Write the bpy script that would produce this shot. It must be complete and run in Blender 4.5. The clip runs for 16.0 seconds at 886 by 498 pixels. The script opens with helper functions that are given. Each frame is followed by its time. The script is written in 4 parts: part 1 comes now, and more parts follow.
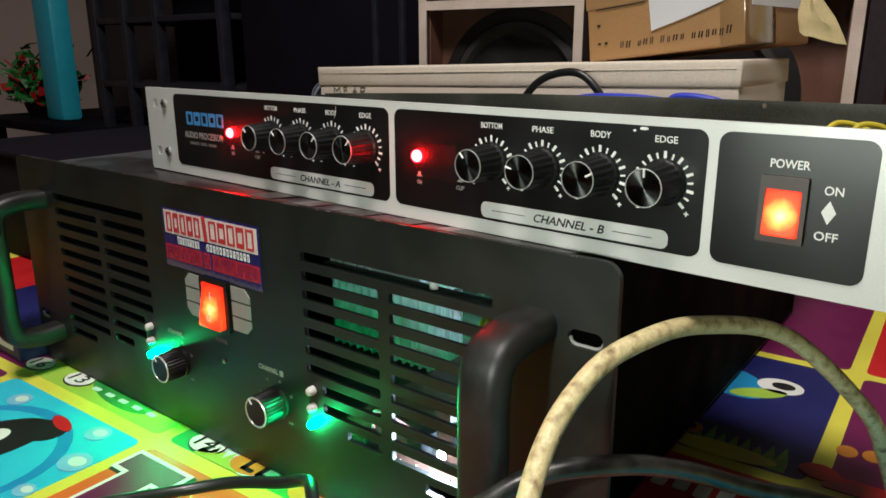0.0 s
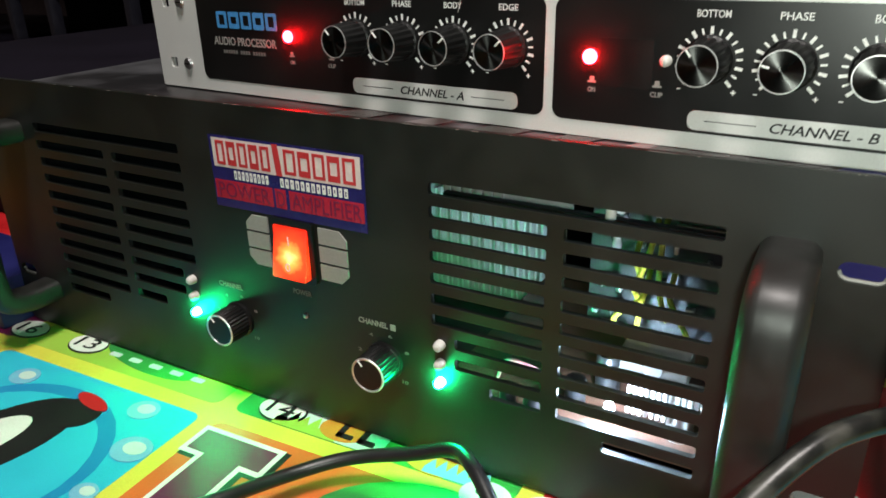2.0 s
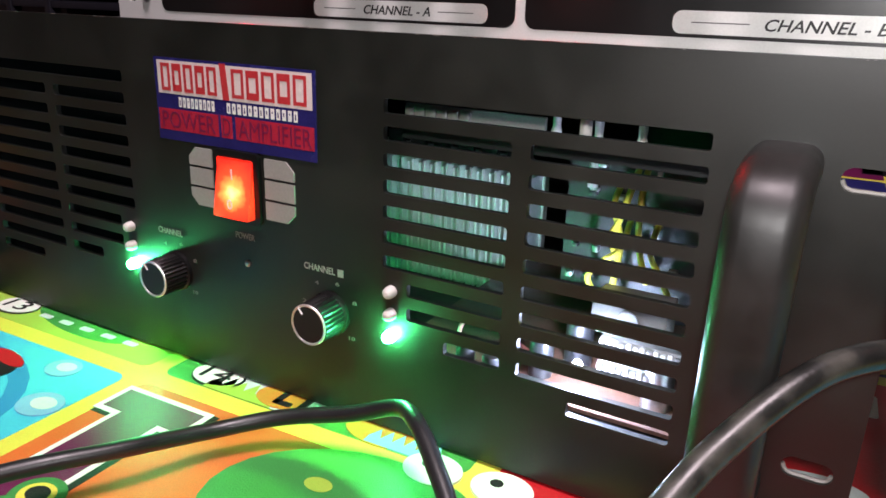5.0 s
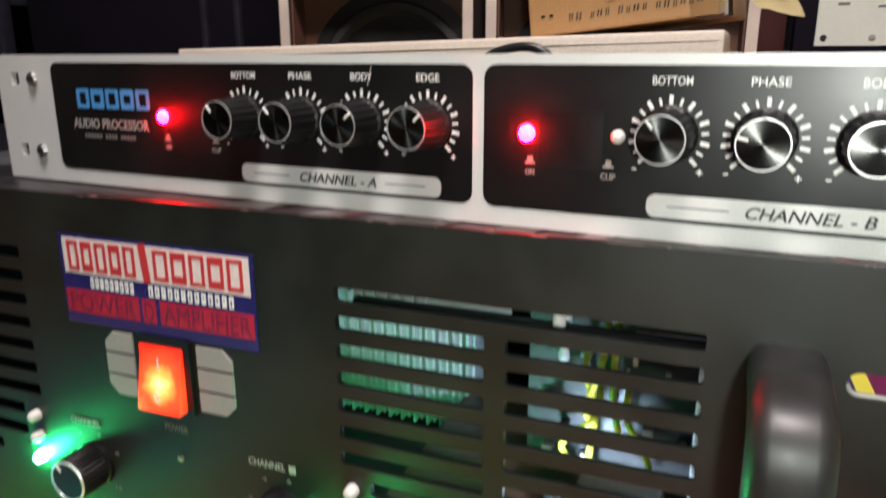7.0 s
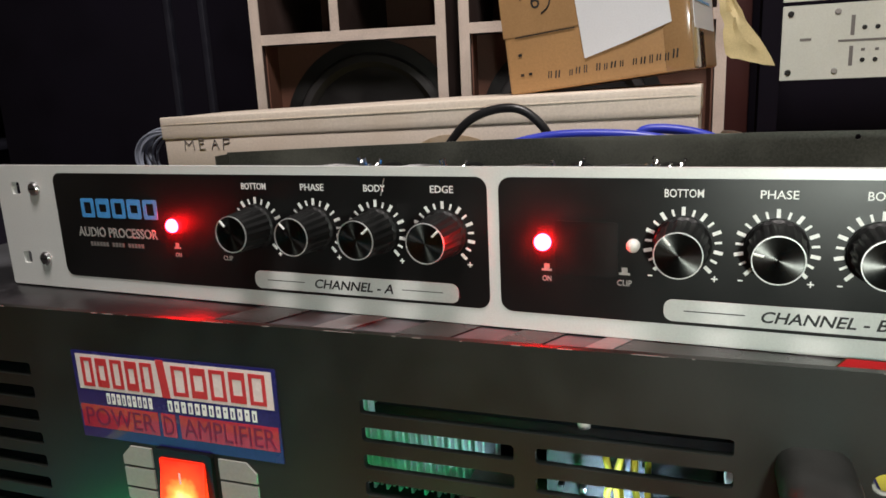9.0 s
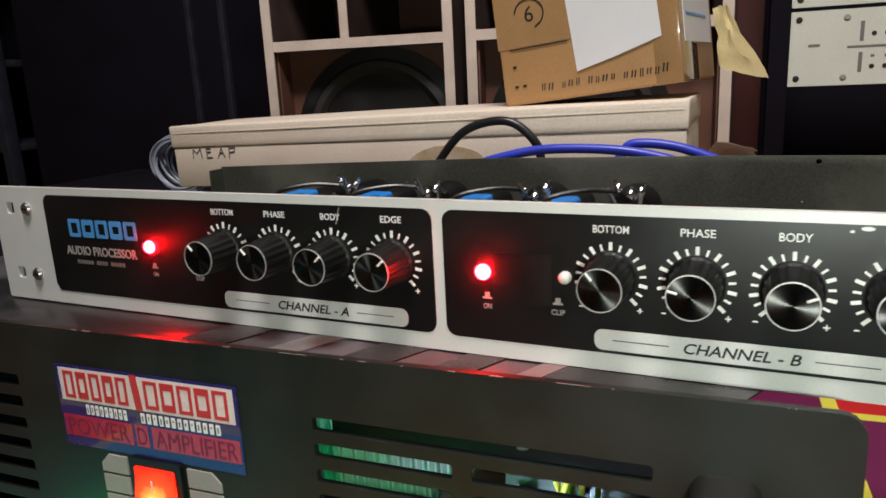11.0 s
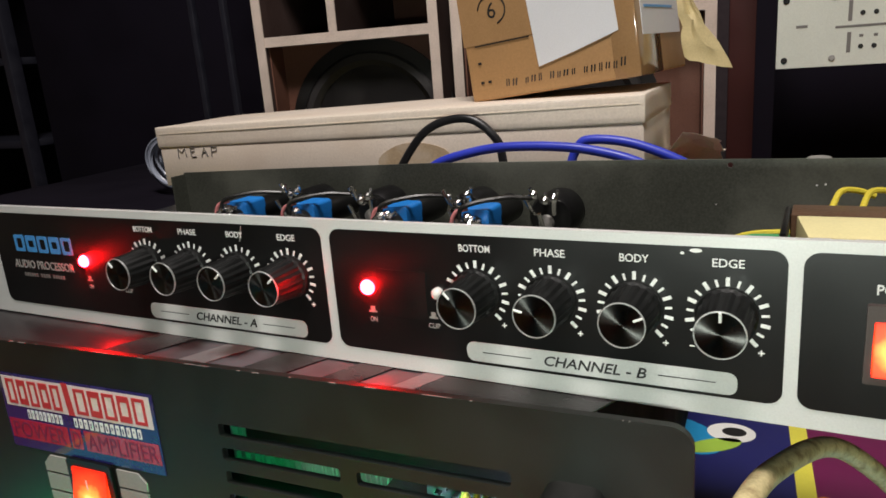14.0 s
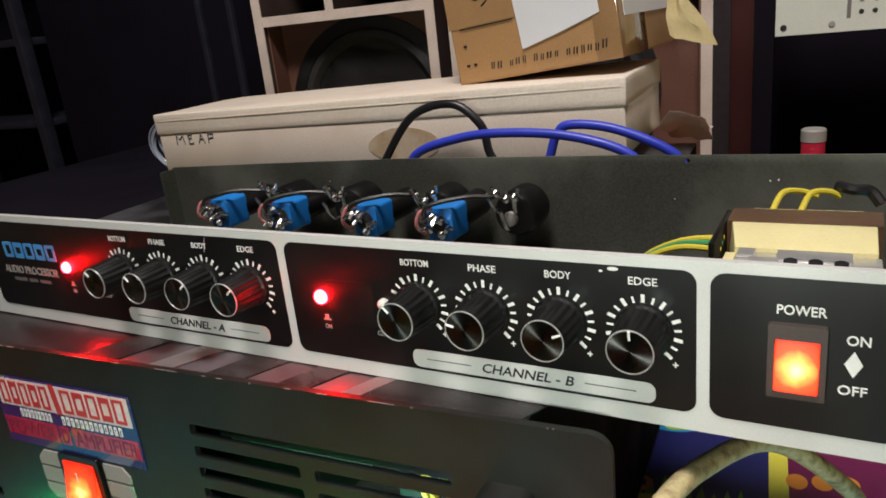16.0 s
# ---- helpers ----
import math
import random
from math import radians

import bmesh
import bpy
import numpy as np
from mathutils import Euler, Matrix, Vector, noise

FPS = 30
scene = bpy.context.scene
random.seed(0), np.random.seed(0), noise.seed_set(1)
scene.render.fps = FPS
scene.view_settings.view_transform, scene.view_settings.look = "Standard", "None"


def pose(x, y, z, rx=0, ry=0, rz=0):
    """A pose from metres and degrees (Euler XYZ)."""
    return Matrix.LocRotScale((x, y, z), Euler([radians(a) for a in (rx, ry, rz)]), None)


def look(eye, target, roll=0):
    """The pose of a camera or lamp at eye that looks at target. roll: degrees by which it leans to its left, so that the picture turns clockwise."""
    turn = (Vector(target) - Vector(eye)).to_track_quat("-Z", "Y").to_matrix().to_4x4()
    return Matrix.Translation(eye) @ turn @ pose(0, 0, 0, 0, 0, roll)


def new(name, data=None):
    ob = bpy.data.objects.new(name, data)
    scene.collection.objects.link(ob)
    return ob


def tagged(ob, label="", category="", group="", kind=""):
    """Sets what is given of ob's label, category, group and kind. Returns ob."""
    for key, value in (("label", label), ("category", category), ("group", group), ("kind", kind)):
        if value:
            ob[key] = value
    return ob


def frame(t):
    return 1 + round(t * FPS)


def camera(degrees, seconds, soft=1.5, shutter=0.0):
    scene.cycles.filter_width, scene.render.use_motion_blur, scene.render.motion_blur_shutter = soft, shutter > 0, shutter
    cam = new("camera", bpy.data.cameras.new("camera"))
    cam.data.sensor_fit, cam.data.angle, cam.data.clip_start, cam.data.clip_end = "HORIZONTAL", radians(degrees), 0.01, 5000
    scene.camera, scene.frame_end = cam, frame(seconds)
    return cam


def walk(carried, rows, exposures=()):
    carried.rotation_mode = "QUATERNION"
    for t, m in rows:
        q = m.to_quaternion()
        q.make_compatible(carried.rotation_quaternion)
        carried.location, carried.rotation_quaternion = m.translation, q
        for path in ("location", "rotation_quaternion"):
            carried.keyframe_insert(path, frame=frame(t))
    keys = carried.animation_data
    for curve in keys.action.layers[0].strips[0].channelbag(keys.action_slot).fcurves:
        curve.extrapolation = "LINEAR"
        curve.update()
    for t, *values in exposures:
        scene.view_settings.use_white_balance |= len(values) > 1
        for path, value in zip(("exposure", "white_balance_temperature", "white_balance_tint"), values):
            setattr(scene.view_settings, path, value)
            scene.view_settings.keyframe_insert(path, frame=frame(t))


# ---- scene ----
cam = camera(62.7, 16.0, soft=1.6, shutter=0.6)
PATH = [
    (0, (0.3456, -0.2387, 0.2400), (0.1688, -0.0096, 0.1609), -0.21),
    (0.5, (0.3349, -0.2381, 0.2486), (0.1592, -0.0103, 0.1635), -0.17),
    (1, (0.2861, -0.2214, 0.2644), (0.1351, 0.0068, 0.1414), 0.84),
    (1.5, (0.2392, -0.2327, 0.2533), (0.1031, 0.0012, 0.1237), 0.04),
    (2, (0.2159, -0.2489, 0.2336), (0.0804, -0.0083, 0.1165), -1.22),
    (2.5, (0.2108, -0.2404, 0.2073), (0.0808, 0.0055, 0.0951), -1.18),
    (3, (0.2120, -0.2316, 0.1747), (0.0900, 0.0204, 0.0670), 0.59),
    (5.5, (0.2238, -0.2281, 0.1756), (0.0842, 0.0198, 0.0803), 2.02),
    (6, (0.2212, -0.2260, 0.1862), (0.0860, 0.0242, 0.0906), 1.00),
    (6.5, (0.2048, -0.2118, 0.1962), (0.0819, 0.0474, 0.1084), 0.69),
    (7, (0.1891, -0.2020, 0.2167), (0.0818, 0.0671, 0.1388), -0.15),
    (7.5, (0.1781, -0.1976, 0.2381), (0.0782, 0.0760, 0.1660), -1.83),
    (8, (0.1732, -0.2026, 0.2441), (0.0764, 0.0727, 0.1745), -2.66),
    (10.5, (0.1908, -0.2056, 0.2526), (0.0881, 0.0680, 0.1845), -2.64),
    (11, (0.2051, -0.2043, 0.2589), (0.0964, 0.0663, 0.1886), -2.82),
    (11.5, (0.2164, -0.2012, 0.2621), (0.1047, 0.0678, 0.1904), -3.34),
    (12, (0.2265, -0.1957, 0.2660), (0.1131, 0.0723, 0.1933), -3.68),
    (12.5, (0.2365, -0.1966, 0.2691), (0.1212, 0.0705, 0.1959), -3.93),
    (13, (0.2438, -0.1976, 0.2683), (0.1268, 0.0683, 0.1934), -4.09),
    (13.5, (0.2507, -0.1973, 0.2712), (0.1319, 0.0674, 0.1947), -4.27),
    (14, (0.2583, -0.1931, 0.2719), (0.1377, 0.0703, 0.1940), -4.49),
    (14.5, (0.2640, -0.1893, 0.2784), (0.1421, 0.0730, 0.1986), -4.85),
    (15, (0.2686, -0.1828, 0.2837), (0.1457, 0.0776, 0.1995), -5.37),
    (15.5, (0.2775, -0.1847, 0.2888), (0.1532, 0.0739, 0.2011), -5.90),
    (16, (0.2880, -0.1867, 0.2899), (0.1595, 0.0682, 0.1977), -6.26),
]
walk(cam, [(t, look(eye, target, roll)) for t, eye, target, roll in PATH],
     exposures=[(0, 0.15, 6500, 8), (2, 0.28, 6500, 9), (3, 0.35, 6500, 20), (5.5, 0.5, 6500, 32), (6.5, 0.6, 6500, 22), (7, 0.6, 6500, 17), (7.5, 0.28, 6500, 14), (10.5, 0.3, 6500, 11), (16, 0.22, 6500, 10)])

# ---- world and large lights ----
world = bpy.data.worlds.new("night_room")
world.use_nodes = True
world.node_tree.nodes["Background"].inputs[0].default_value = (0.02, 0.02, 0.025, 1)
world.node_tree.nodes["Background"].inputs[1].default_value = 0.3
scene.world = world
scene.view_settings.exposure = 0.0


def lamp(name, kind, place, target, power, colour, size=0.1):
    data = bpy.data.lights.new(name, kind)
    data.energy, data.color = power, colour
    if kind == "AREA":
        data.shape, data.size = "DISK", size
    else:
        data.shadow_soft_size = size
    ob = new(name, data)
    ob.matrix_world = look(place, target)
    return ob


lamp("ceiling_lamp_light", "AREA", (0.25, -0.35, 1.85), (0.15, 0.30, 0.0), 38.0, (1.0, 0.93, 0.89), 0.50)
torch = lamp("torch_light", "AREA", (0.235, -0.290, 0.222), (0.19, 0.1, 0.175), 0.48, (0.91, 1.0, 0.89), 0.02)
torch.data.spread = radians(155)


# ---- materials ----
def mat(name, colour, rough=0.5, metal=0.0, var=0.18, scale=40.0, fine=900.0, bump=0.0, dirt=None, dirt_amount=0.0, spec=0.5, coat=0.0):
    """Colour and gloss that vary at two scales, fine relief, and patches of dirt."""
    m = bpy.data.materials.new(name)
    m.use_nodes = True
    nt = m.node_tree
    n, link = nt.nodes, nt.links.new
    b = n["Principled BSDF"]
    b.inputs["Metallic"].default_value = metal
    b.inputs["Specular IOR Level"].default_value = spec
    b.inputs["Coat Weight"].default_value = coat
    tc = n.new("ShaderNodeTexCoord")
    big, small = n.new("ShaderNodeTexNoise"), n.new("ShaderNodeTexNoise")
    big.inputs["Scale"].default_value, small.inputs["Scale"].default_value = scale, fine
    big.inputs["Detail"].default_value, small.inputs["Detail"].default_value = 4, 2
    link(tc.outputs["Object"], big.inputs["Vector"])
    link(tc.outputs["Object"], small.inputs["Vector"])
    add = n.new("ShaderNodeMath")
    add.operation = "ADD"
    link(big.outputs["Fac"], add.inputs[0])
    link(small.outputs["Fac"], add.inputs[1])
    span = n.new("ShaderNodeMapRange")
    span.inputs["From Min"].default_value, span.inputs["From Max"].default_value = 0.6, 1.4
    span.inputs["To Min"].default_value, span.inputs["To Max"].default_value = 1 - var, 1 + var
    link(add.outputs[0], span.inputs["Value"])
    mul = n.new("ShaderNodeVectorMath")
    mul.operation = "SCALE"
    mul.inputs[0].default_value = colour
    link(span.outputs[0], mul.inputs["Scale"])
    out = mul.outputs[0]
    if dirt:
        mask = n.new("ShaderNodeMapRange")
        mask.inputs["From Min"].default_value, mask.inputs["From Max"].default_value = 0.45, 0.72
        mask.inputs["To Max"].default_value = dirt_amount
        link(big.outputs["Fac"], mask.inputs["Value"])
        mix = n.new("ShaderNodeMix")
        mix.data_type = "RGBA"
        link(mask.outputs[0], mix.inputs[0])
        link(out, mix.inputs[6])
        mix.inputs[7].default_value = (*dirt, 1)
        out = mix.outputs[2]
    link(out, b.inputs["Base Color"])
    rr = n.new("ShaderNodeMapRange")
    rr.inputs["From Min"].default_value, rr.inputs["From Max"].default_value = 0.3, 0.7
    rr.inputs["To Min"].default_value, rr.inputs["To Max"].default_value = max(0.02, rough * 0.82), min(1.0, rough * 1.2)
    link(big.outputs["Fac"], rr.inputs["Value"])
    link(rr.outputs[0], b.inputs["Roughness"])
    if bump:
        bp = n.new("ShaderNodeBump")
        bp.inputs["Strength"].default_value, bp.inputs["Distance"].default_value = bump, 0.0006
        link(small.outputs["Fac"], bp.inputs["Height"])
        link(bp.outputs[0], b.inputs["Normal"])
    return m


def glow(name, colour, power, base=(0.3, 0.3, 0.3)):
    m = bpy.data.materials.new(name)
    m.use_nodes = True
    b = m.node_tree.nodes["Principled BSDF"]
    b.inputs["Base Color"].default_value = (*base, 1)
    b.inputs["Roughness"].default_value = 0.25
    b.inputs["Emission Color"].default_value = (*colour, 1)
    b.inputs["Emission Strength"].default_value = power
    return m


def lit_rocker(name, centre, reach, power):
    """Translucent red plastic, brightest before the small lamp behind it."""
    m = glow(name, (1, 0.1, 0.02), power, (0.45, 0.02, 0.01))
    m.node_tree.nodes["Principled BSDF"].inputs["Roughness"].default_value = 0.55
    n, link = m.node_tree.nodes, m.node_tree.links.new
    tc, far, no, ramp = n.new("ShaderNodeTexCoord"), n.new("ShaderNodeVectorMath"), n.new("ShaderNodeTexNoise"), n.new("ShaderNodeValToRGB")
    far.operation = "DISTANCE"
    far.inputs[1].default_value = centre
    no.inputs["Scale"].default_value = 260
    span, wob = n.new("ShaderNodeMapRange"), n.new("ShaderNodeMath")
    span.inputs["From Max"].default_value = reach
    wob.operation = "MULTIPLY_ADD"
    wob.inputs[1].default_value, wob.inputs[2].default_value = 0.3, -0.15
    add = n.new("ShaderNodeMath")
    e = ramp.color_ramp.elements
    e[0].position, e[0].color = 0.0, (1.0, 0.62, 0.22, 1)
    e[1].position, e[1].color = 1.0, (0.30, 0.006, 0.001, 1)
    for p, c in ((0.28, (1.0, 0.24, 0.04, 1)), (0.55, (0.85, 0.035, 0.006, 1))):
        e.new(p).color = c
    link(tc.outputs["Object"], far.inputs[0])
    link(tc.outputs["Object"], no.inputs["Vector"])
    link(far.outputs["Value"], span.inputs["Value"])
    link(no.outputs["Fac"], wob.inputs[0])
    link(span.outputs[0], add.inputs[0])
    link(wob.outputs[0], add.inputs[1])
    link(add.outputs[0], ramp.inputs["Fac"])
    link(ramp.outputs["Color"], n["Principled BSDF"].inputs["Emission Color"])
    return m


BLACK_SATIN = mat("black_satin_paint", (0.0078, 0.0090, 0.0072), 0.44, var=0.25, scale=25, bump=0.03, dirt=(0.028, 0.030, 0.025), dirt_amount=0.2, spec=0.5)
BLACK_TOP = mat("dusty_black_steel", (0.016, 0.016, 0.017), 0.34, var=0.4, scale=16, bump=0.1, dirt=(0.105, 0.107, 0.115), dirt_amount=0.9)
BLACK_STEEL = mat("black_steel", (0.006, 0.006, 0.006), 0.5, scale=30, bump=0.1)
DUSTY = mat("dusty_dark_steel", (0.062, 0.066, 0.053), 0.5, var=0.45, scale=15, bump=0.08, dirt=(0.20, 0.205, 0.17), dirt_amount=0.6)
PLASTIC = mat("black_plastic", (0.006, 0.006, 0.006), 0.34, scale=60, bump=0.05, spec=0.4)
HANDLE = mat("black_handle_plastic", (0.010, 0.010, 0.009), 0.46, scale=80, bump=0.03, dirt=(0.03, 0.028, 0.025), dirt_amount=0.15)
SILVER = mat("silver_painted_metal", (0.64, 0.64, 0.62), 0.36, metal=0.10, var=0.08, scale=30, fine=1500, bump=0.12)
PANEL = mat("black_printed_panel", (0.0055, 0.0054, 0.0054), 0.34, var=0.2, scale=20, bump=0.03, dirt=(0.02, 0.02, 0.02), dirt_amount=0.15)
WHITE_INK = mat("white_ink", (0.78, 0.78, 0.75), 0.5, var=0.08)
GREY_INK = mat("grey_ink", (0.30, 0.29, 0.27), 0.5, var=0.1)
DIM_INK = mat("faded_ink", (0.16, 0.15, 0.14), 0.5, var=0.15)
BLACK_INK = mat("black_ink", (0.012, 0.012, 0.012), 0.5)
BLUE_INK = mat("light_blue_ink", (0.06, 0.28, 0.62), 0.4, var=0.2, scale=120)
CHROME = mat("chrome", (0.85, 0.85, 0.84), 0.34, metal=0.8, var=0.05)
KNOB = mat("black_knob_plastic", (0.005, 0.005, 0.005), 0.46, scale=60, bump=0.04, spec=0.28)
MATTE = mat("matte_black_steel", (0.004, 0.004, 0.004), 0.9, scale=30, bump=0.1, spec=0.08)
SPUN = mat("spun_black_metal", (0.075, 0.075, 0.073), 0.30, metal=1.0, var=0.2)
SPUN.node_tree.nodes["Principled BSDF"].inputs["Metallic"].default_value = 1.0
SPUN.node_tree.nodes["Principled BSDF"].inputs["Anisotropic"].default_value = 0.92
ROUND = SPUN.node_tree.nodes.new("ShaderNodeTangent")
ROUND.direction_type, ROUND.axis = "RADIAL", "Y"
SPUN.node_tree.links.new(ROUND.outputs[0], SPUN.node_tree.nodes["Principled BSDF"].inputs["Tangent"])
STEEL = mat("bright_steel", (0.55, 0.55, 0.55), 0.3, metal=1.0, var=0.15)
SOLDER = mat("solder_tin", (0.75, 0.74, 0.72), 0.22, metal=1.0, var=0.2, scale=300)
DARK_FRAME = mat("dark_brown_switch_frame", (0.055, 0.04, 0.035), 0.45)
RED_LAMP = lit_rocker("lit_red_rocker", (-0.0065, -0.006, 0.0945), 0.0155, 2.4)
RED_LAMP_B = lit_rocker("lit_red_rocker_power", (0.4118, -0.003, 0.0262), 0.0100, 3.4)
RED_LED = glow("red_led", (1.0, 0.0015, 0.0030), 600.0)
GREEN_LED = glow("green_led", (0.004, 1.0, 0.26), 740.0)
WHITE_LED = glow("white_led", (0.55, 0.78, 1.0), 2400.0)
CLEAR_LED = mat("milky_led", (0.62, 0.60, 0.56), 0.2, var=0.1)
STK_WHITE = mat("sticker_white", (0.72, 0.62, 0.60), 0.25, var=0.08, scale=60, coat=0.9)
STK_BLUE = mat("sticker_blue", (0.020, 0.018, 0.12), 0.25, var=0.2, scale=60, coat=0.9)
STK_RED = mat("sticker_red", (0.42, 0.020, 0.045), 0.25, var=0.25, scale=50, coat=0.9)
STK_LETTER = mat("sticker_red_letters", (0.50, 0.035, 0.04), 0.3, var=0.1)
STK_DARK = mat("sticker_dark_letters", (0.17, 0.012, 0.05), 0.3, var=0.1)
BLUE_SOCKET = mat("blue_socket_plastic", (0.015, 0.20, 0.62), 0.35, var=0.12)
TRAFO_TAPE = mat("cream_transformer_tape", (0.78, 0.70, 0.36), 0.4, var=0.08)
TRAFO_CORE = mat("brown_lacquered_laminations", (0.10, 0.055, 0.03), 0.4, var=0.3, fine=1800, bump=0.4)
YELLOW_WIRE = mat("yellow_wire", (0.62, 0.52, 0.05), 0.4)
GREEN_WIRE = mat("green_wire", (0.05, 0.28, 0.10), 0.4)
PINK_WIRE = mat("pink_wire", (0.55, 0.20, 0.20), 0.4)
BLUE_CABLE = mat("blue_cable", (0.03, 0.05, 0.50), 0.4, var=0.15)
BLACK_CABLE = mat("black_rubber_cable", (0.013, 0.013, 0.014), 0.36, var=0.2, scale=60, bump=0.1)
GREY_CABLE = mat("scuffed_dark_cable", (0.014, 0.014, 0.013), 0.34, var=0.35, scale=90, bump=0.1, dirt=(0.09, 0.085, 0.07), dirt_amount=0.5)
CREAM_CABLE = mat("dirty_cream_cable", (0.60, 0.50, 0.27), 0.5, var=0.22, scale=190, bump=0.4, dirt=(0.16, 0.09, 0.035), dirt_amount=0.95)
CREAM_CARD = mat("cream_cardboard", (0.72, 0.63, 0.53), 0.7, var=0.12, scale=14, fine=500, bump=0.25, dirt=(0.56, 0.45, 0.34), dirt_amount=0.5)
STAINED = mat("stained_cardboard", (0.47, 0.35, 0.22), 0.6, var=0.18, scale=40, fine=500, bump=0.2, dirt=(0.58, 0.50, 0.40), dirt_amount=0.8)
KRAFT = mat("brown_cardboard", (0.46, 0.255, 0.105), 0.55, var=0.14, scale=16, fine=500, bump=0.3, dirt=(0.28, 0.16, 0.07), dirt_amount=0.4)
CLEAR_TAPE = mat("brown_packing_tape", (0.38, 0.22, 0.10), 0.12, var=0.12, scale=30, coat=0.6)
PAPER = mat("white_paper", (0.72, 0.72, 0.74), 0.7, var=0.05, scale=18, bump=0.05)
OLD_PAPER = mat("yellowed_paper", (0.50, 0.40, 0.20), 0.7, var=0.15, scale=20)
GREY_STRIP = mat("grey_strip", (0.022, 0.020, 0.021), 0.25, var=0.25, scale=60, bump=0.1)
PALE_STRIP = mat("pale_strip", (0.125, 0.125, 0.125), 0.3, var=0.2, scale=60, bump=0.1)
PLY = mat("pale_plywood_edge", (0.60, 0.50, 0.43), 0.65, var=0.2, scale=30, fine=700, bump=0.3)
BROWN_BOARD = mat("brown_hardboard", (0.13, 0.055, 0.035), 0.6, var=0.25, scale=12, bump=0.2)
# plywood boards behind the pale edges, with the bays' shade in their colour
DARK_BOARD = mat("dark_shaded_board", (0.035, 0.018, 0.014), 0.7, var=0.3, scale=14, bump=0.2)
CONE = mat("paper_speaker_cone", (0.022, 0.020, 0.020), 0.7, var=0.2, scale=80, bump=0.3)
RUBBER = mat("rubber_surround", (0.028, 0.026, 0.026), 0.5, var=0.2)
RACK_WHITE = mat("pale_green_grey_panel", (0.60, 0.62, 0.55), 0.45, var=0.10, scale=12)
DARK_RED = mat("dark_red_wall", (0.06, 0.010, 0.008), 0.8, var=0.3, scale=6)
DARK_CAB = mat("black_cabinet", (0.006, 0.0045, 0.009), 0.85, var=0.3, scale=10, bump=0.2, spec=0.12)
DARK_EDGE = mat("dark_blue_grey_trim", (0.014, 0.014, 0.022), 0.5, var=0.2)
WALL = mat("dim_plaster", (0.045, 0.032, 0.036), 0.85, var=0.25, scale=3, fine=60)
PALE_WALL = mat("pale_plaster", (0.60, 0.46, 0.40), 0.85, var=0.15, scale=4)
HEATSINK = mat("bare_aluminium_fins", (0.74, 0.76, 0.77), 0.36, metal=0.25, var=0.15, scale=100)
BOARD = mat("brown_circuit_board", (0.10, 0.045, 0.03), 0.45, var=0.35, scale=160)
CLOTH = dict(
    yellow=(0.66, 0.60, 0.07), cyan=(0.03, 0.46, 0.62), deep=(0.015, 0.24, 0.48), orange=(0.66, 0.13, 0.025), purple=(0.13, 0.008, 0.06),
    green=(0.03, 0.24, 0.05), lime=(0.32, 0.50, 0.06), pale=(0.55, 0.66, 0.62), white=(0.75, 0.75, 0.70), black=(0.012, 0.012, 0.012),
    red=(0.50, 0.012, 0.015), navy=(0.012, 0.014, 0.10), tan=(0.60, 0.22, 0.03), sky=(0.18, 0.44, 0.62), grass=(0.13, 0.32, 0.03))
CLOTH = {k: mat("printed_vinyl_" + k, v, 0.42, var=0.12, scale=30, fine=1500, bump=0.35, coat=0.0) for k, v in CLOTH.items()}


# ---- mesh helpers ----
def part(name, bm, material, parent=None, label=""):
    bmesh.ops.recalc_face_normals(bm, faces=bm.faces[:])
    for f in bm.faces:
        f.smooth = True
    for e in bm.edges:
        e.smooth = not (len(e.link_faces) == 2 and e.calc_face_angle(0) > 0.6)
    me = bpy.data.meshes.new(name)
    bm.to_mesh(me)
    bm.free()
    me.materials.append(material)
    ob = new(name, me)
    ob.parent = parent
    return tagged(ob, label) if label else ob


def thing(name, label, category, place=(0, 0, 0), turn=(0, 0, 0), group="", kind=""):
    ob = new(name)
    ob.empty_display_size = 0.02
    ob.matrix_world = pose(*place, *turn)
    return tagged(ob, label, category, group, kind)


def join(*bms):
    out = bmesh.new()
    for bm in bms:
        me = bpy.data.meshes.new("joined")
        bm.to_mesh(me)
        out.from_mesh(me)
        bm.free()
        bpy.data.meshes.remove(me)
    return out


def box(x0, x1, y0, y1, z0, z1, bevel=0.0, seg=2):
    bm = bmesh.new()
    bmesh.ops.create_cube(bm, size=1)
    for v in bm.verts:
        v.co = Vector(((x0 + x1) / 2 + v.co.x * (x1 - x0), (y0 + y1) / 2 + v.co.y * (y1 - y0), (z0 + z1) / 2 + v.co.z * (z1 - z0)))
    if bevel:
        bmesh.ops.bevel(bm, geom=bm.edges[:], offset=bevel, segments=seg, affect="EDGES", profile=0.5)
    return bm


def lathe(profile, seg=28, axis="Y", at=(0, 0, 0)):
    """Turns a profile of (radius, height) round an axis; height runs towards -y for Y, up for Z."""
    bm = bmesh.new()
    rings = []
    for r, h in profile:
        ring = []
        for k in range(seg):
            a = 2 * math.pi * k / seg
            c, s = math.cos(a) * r, math.sin(a) * r
            co = (c, -h, s) if axis == "Y" else (c, s, h) if axis == "Z" else (h, c, s)
            ring.append(bm.verts.new(Vector(co) + Vector(at)))
        rings.append(ring)
    for a, b in zip(rings, rings[1:]):
        for k in range(seg):
            bm.faces.new((a[k], a[(k + 1) % seg], b[(k + 1) % seg], b[k]))
    bm.faces.new(rings[0][::-1])
    bm.faces.new(rings[-1])
    return bm


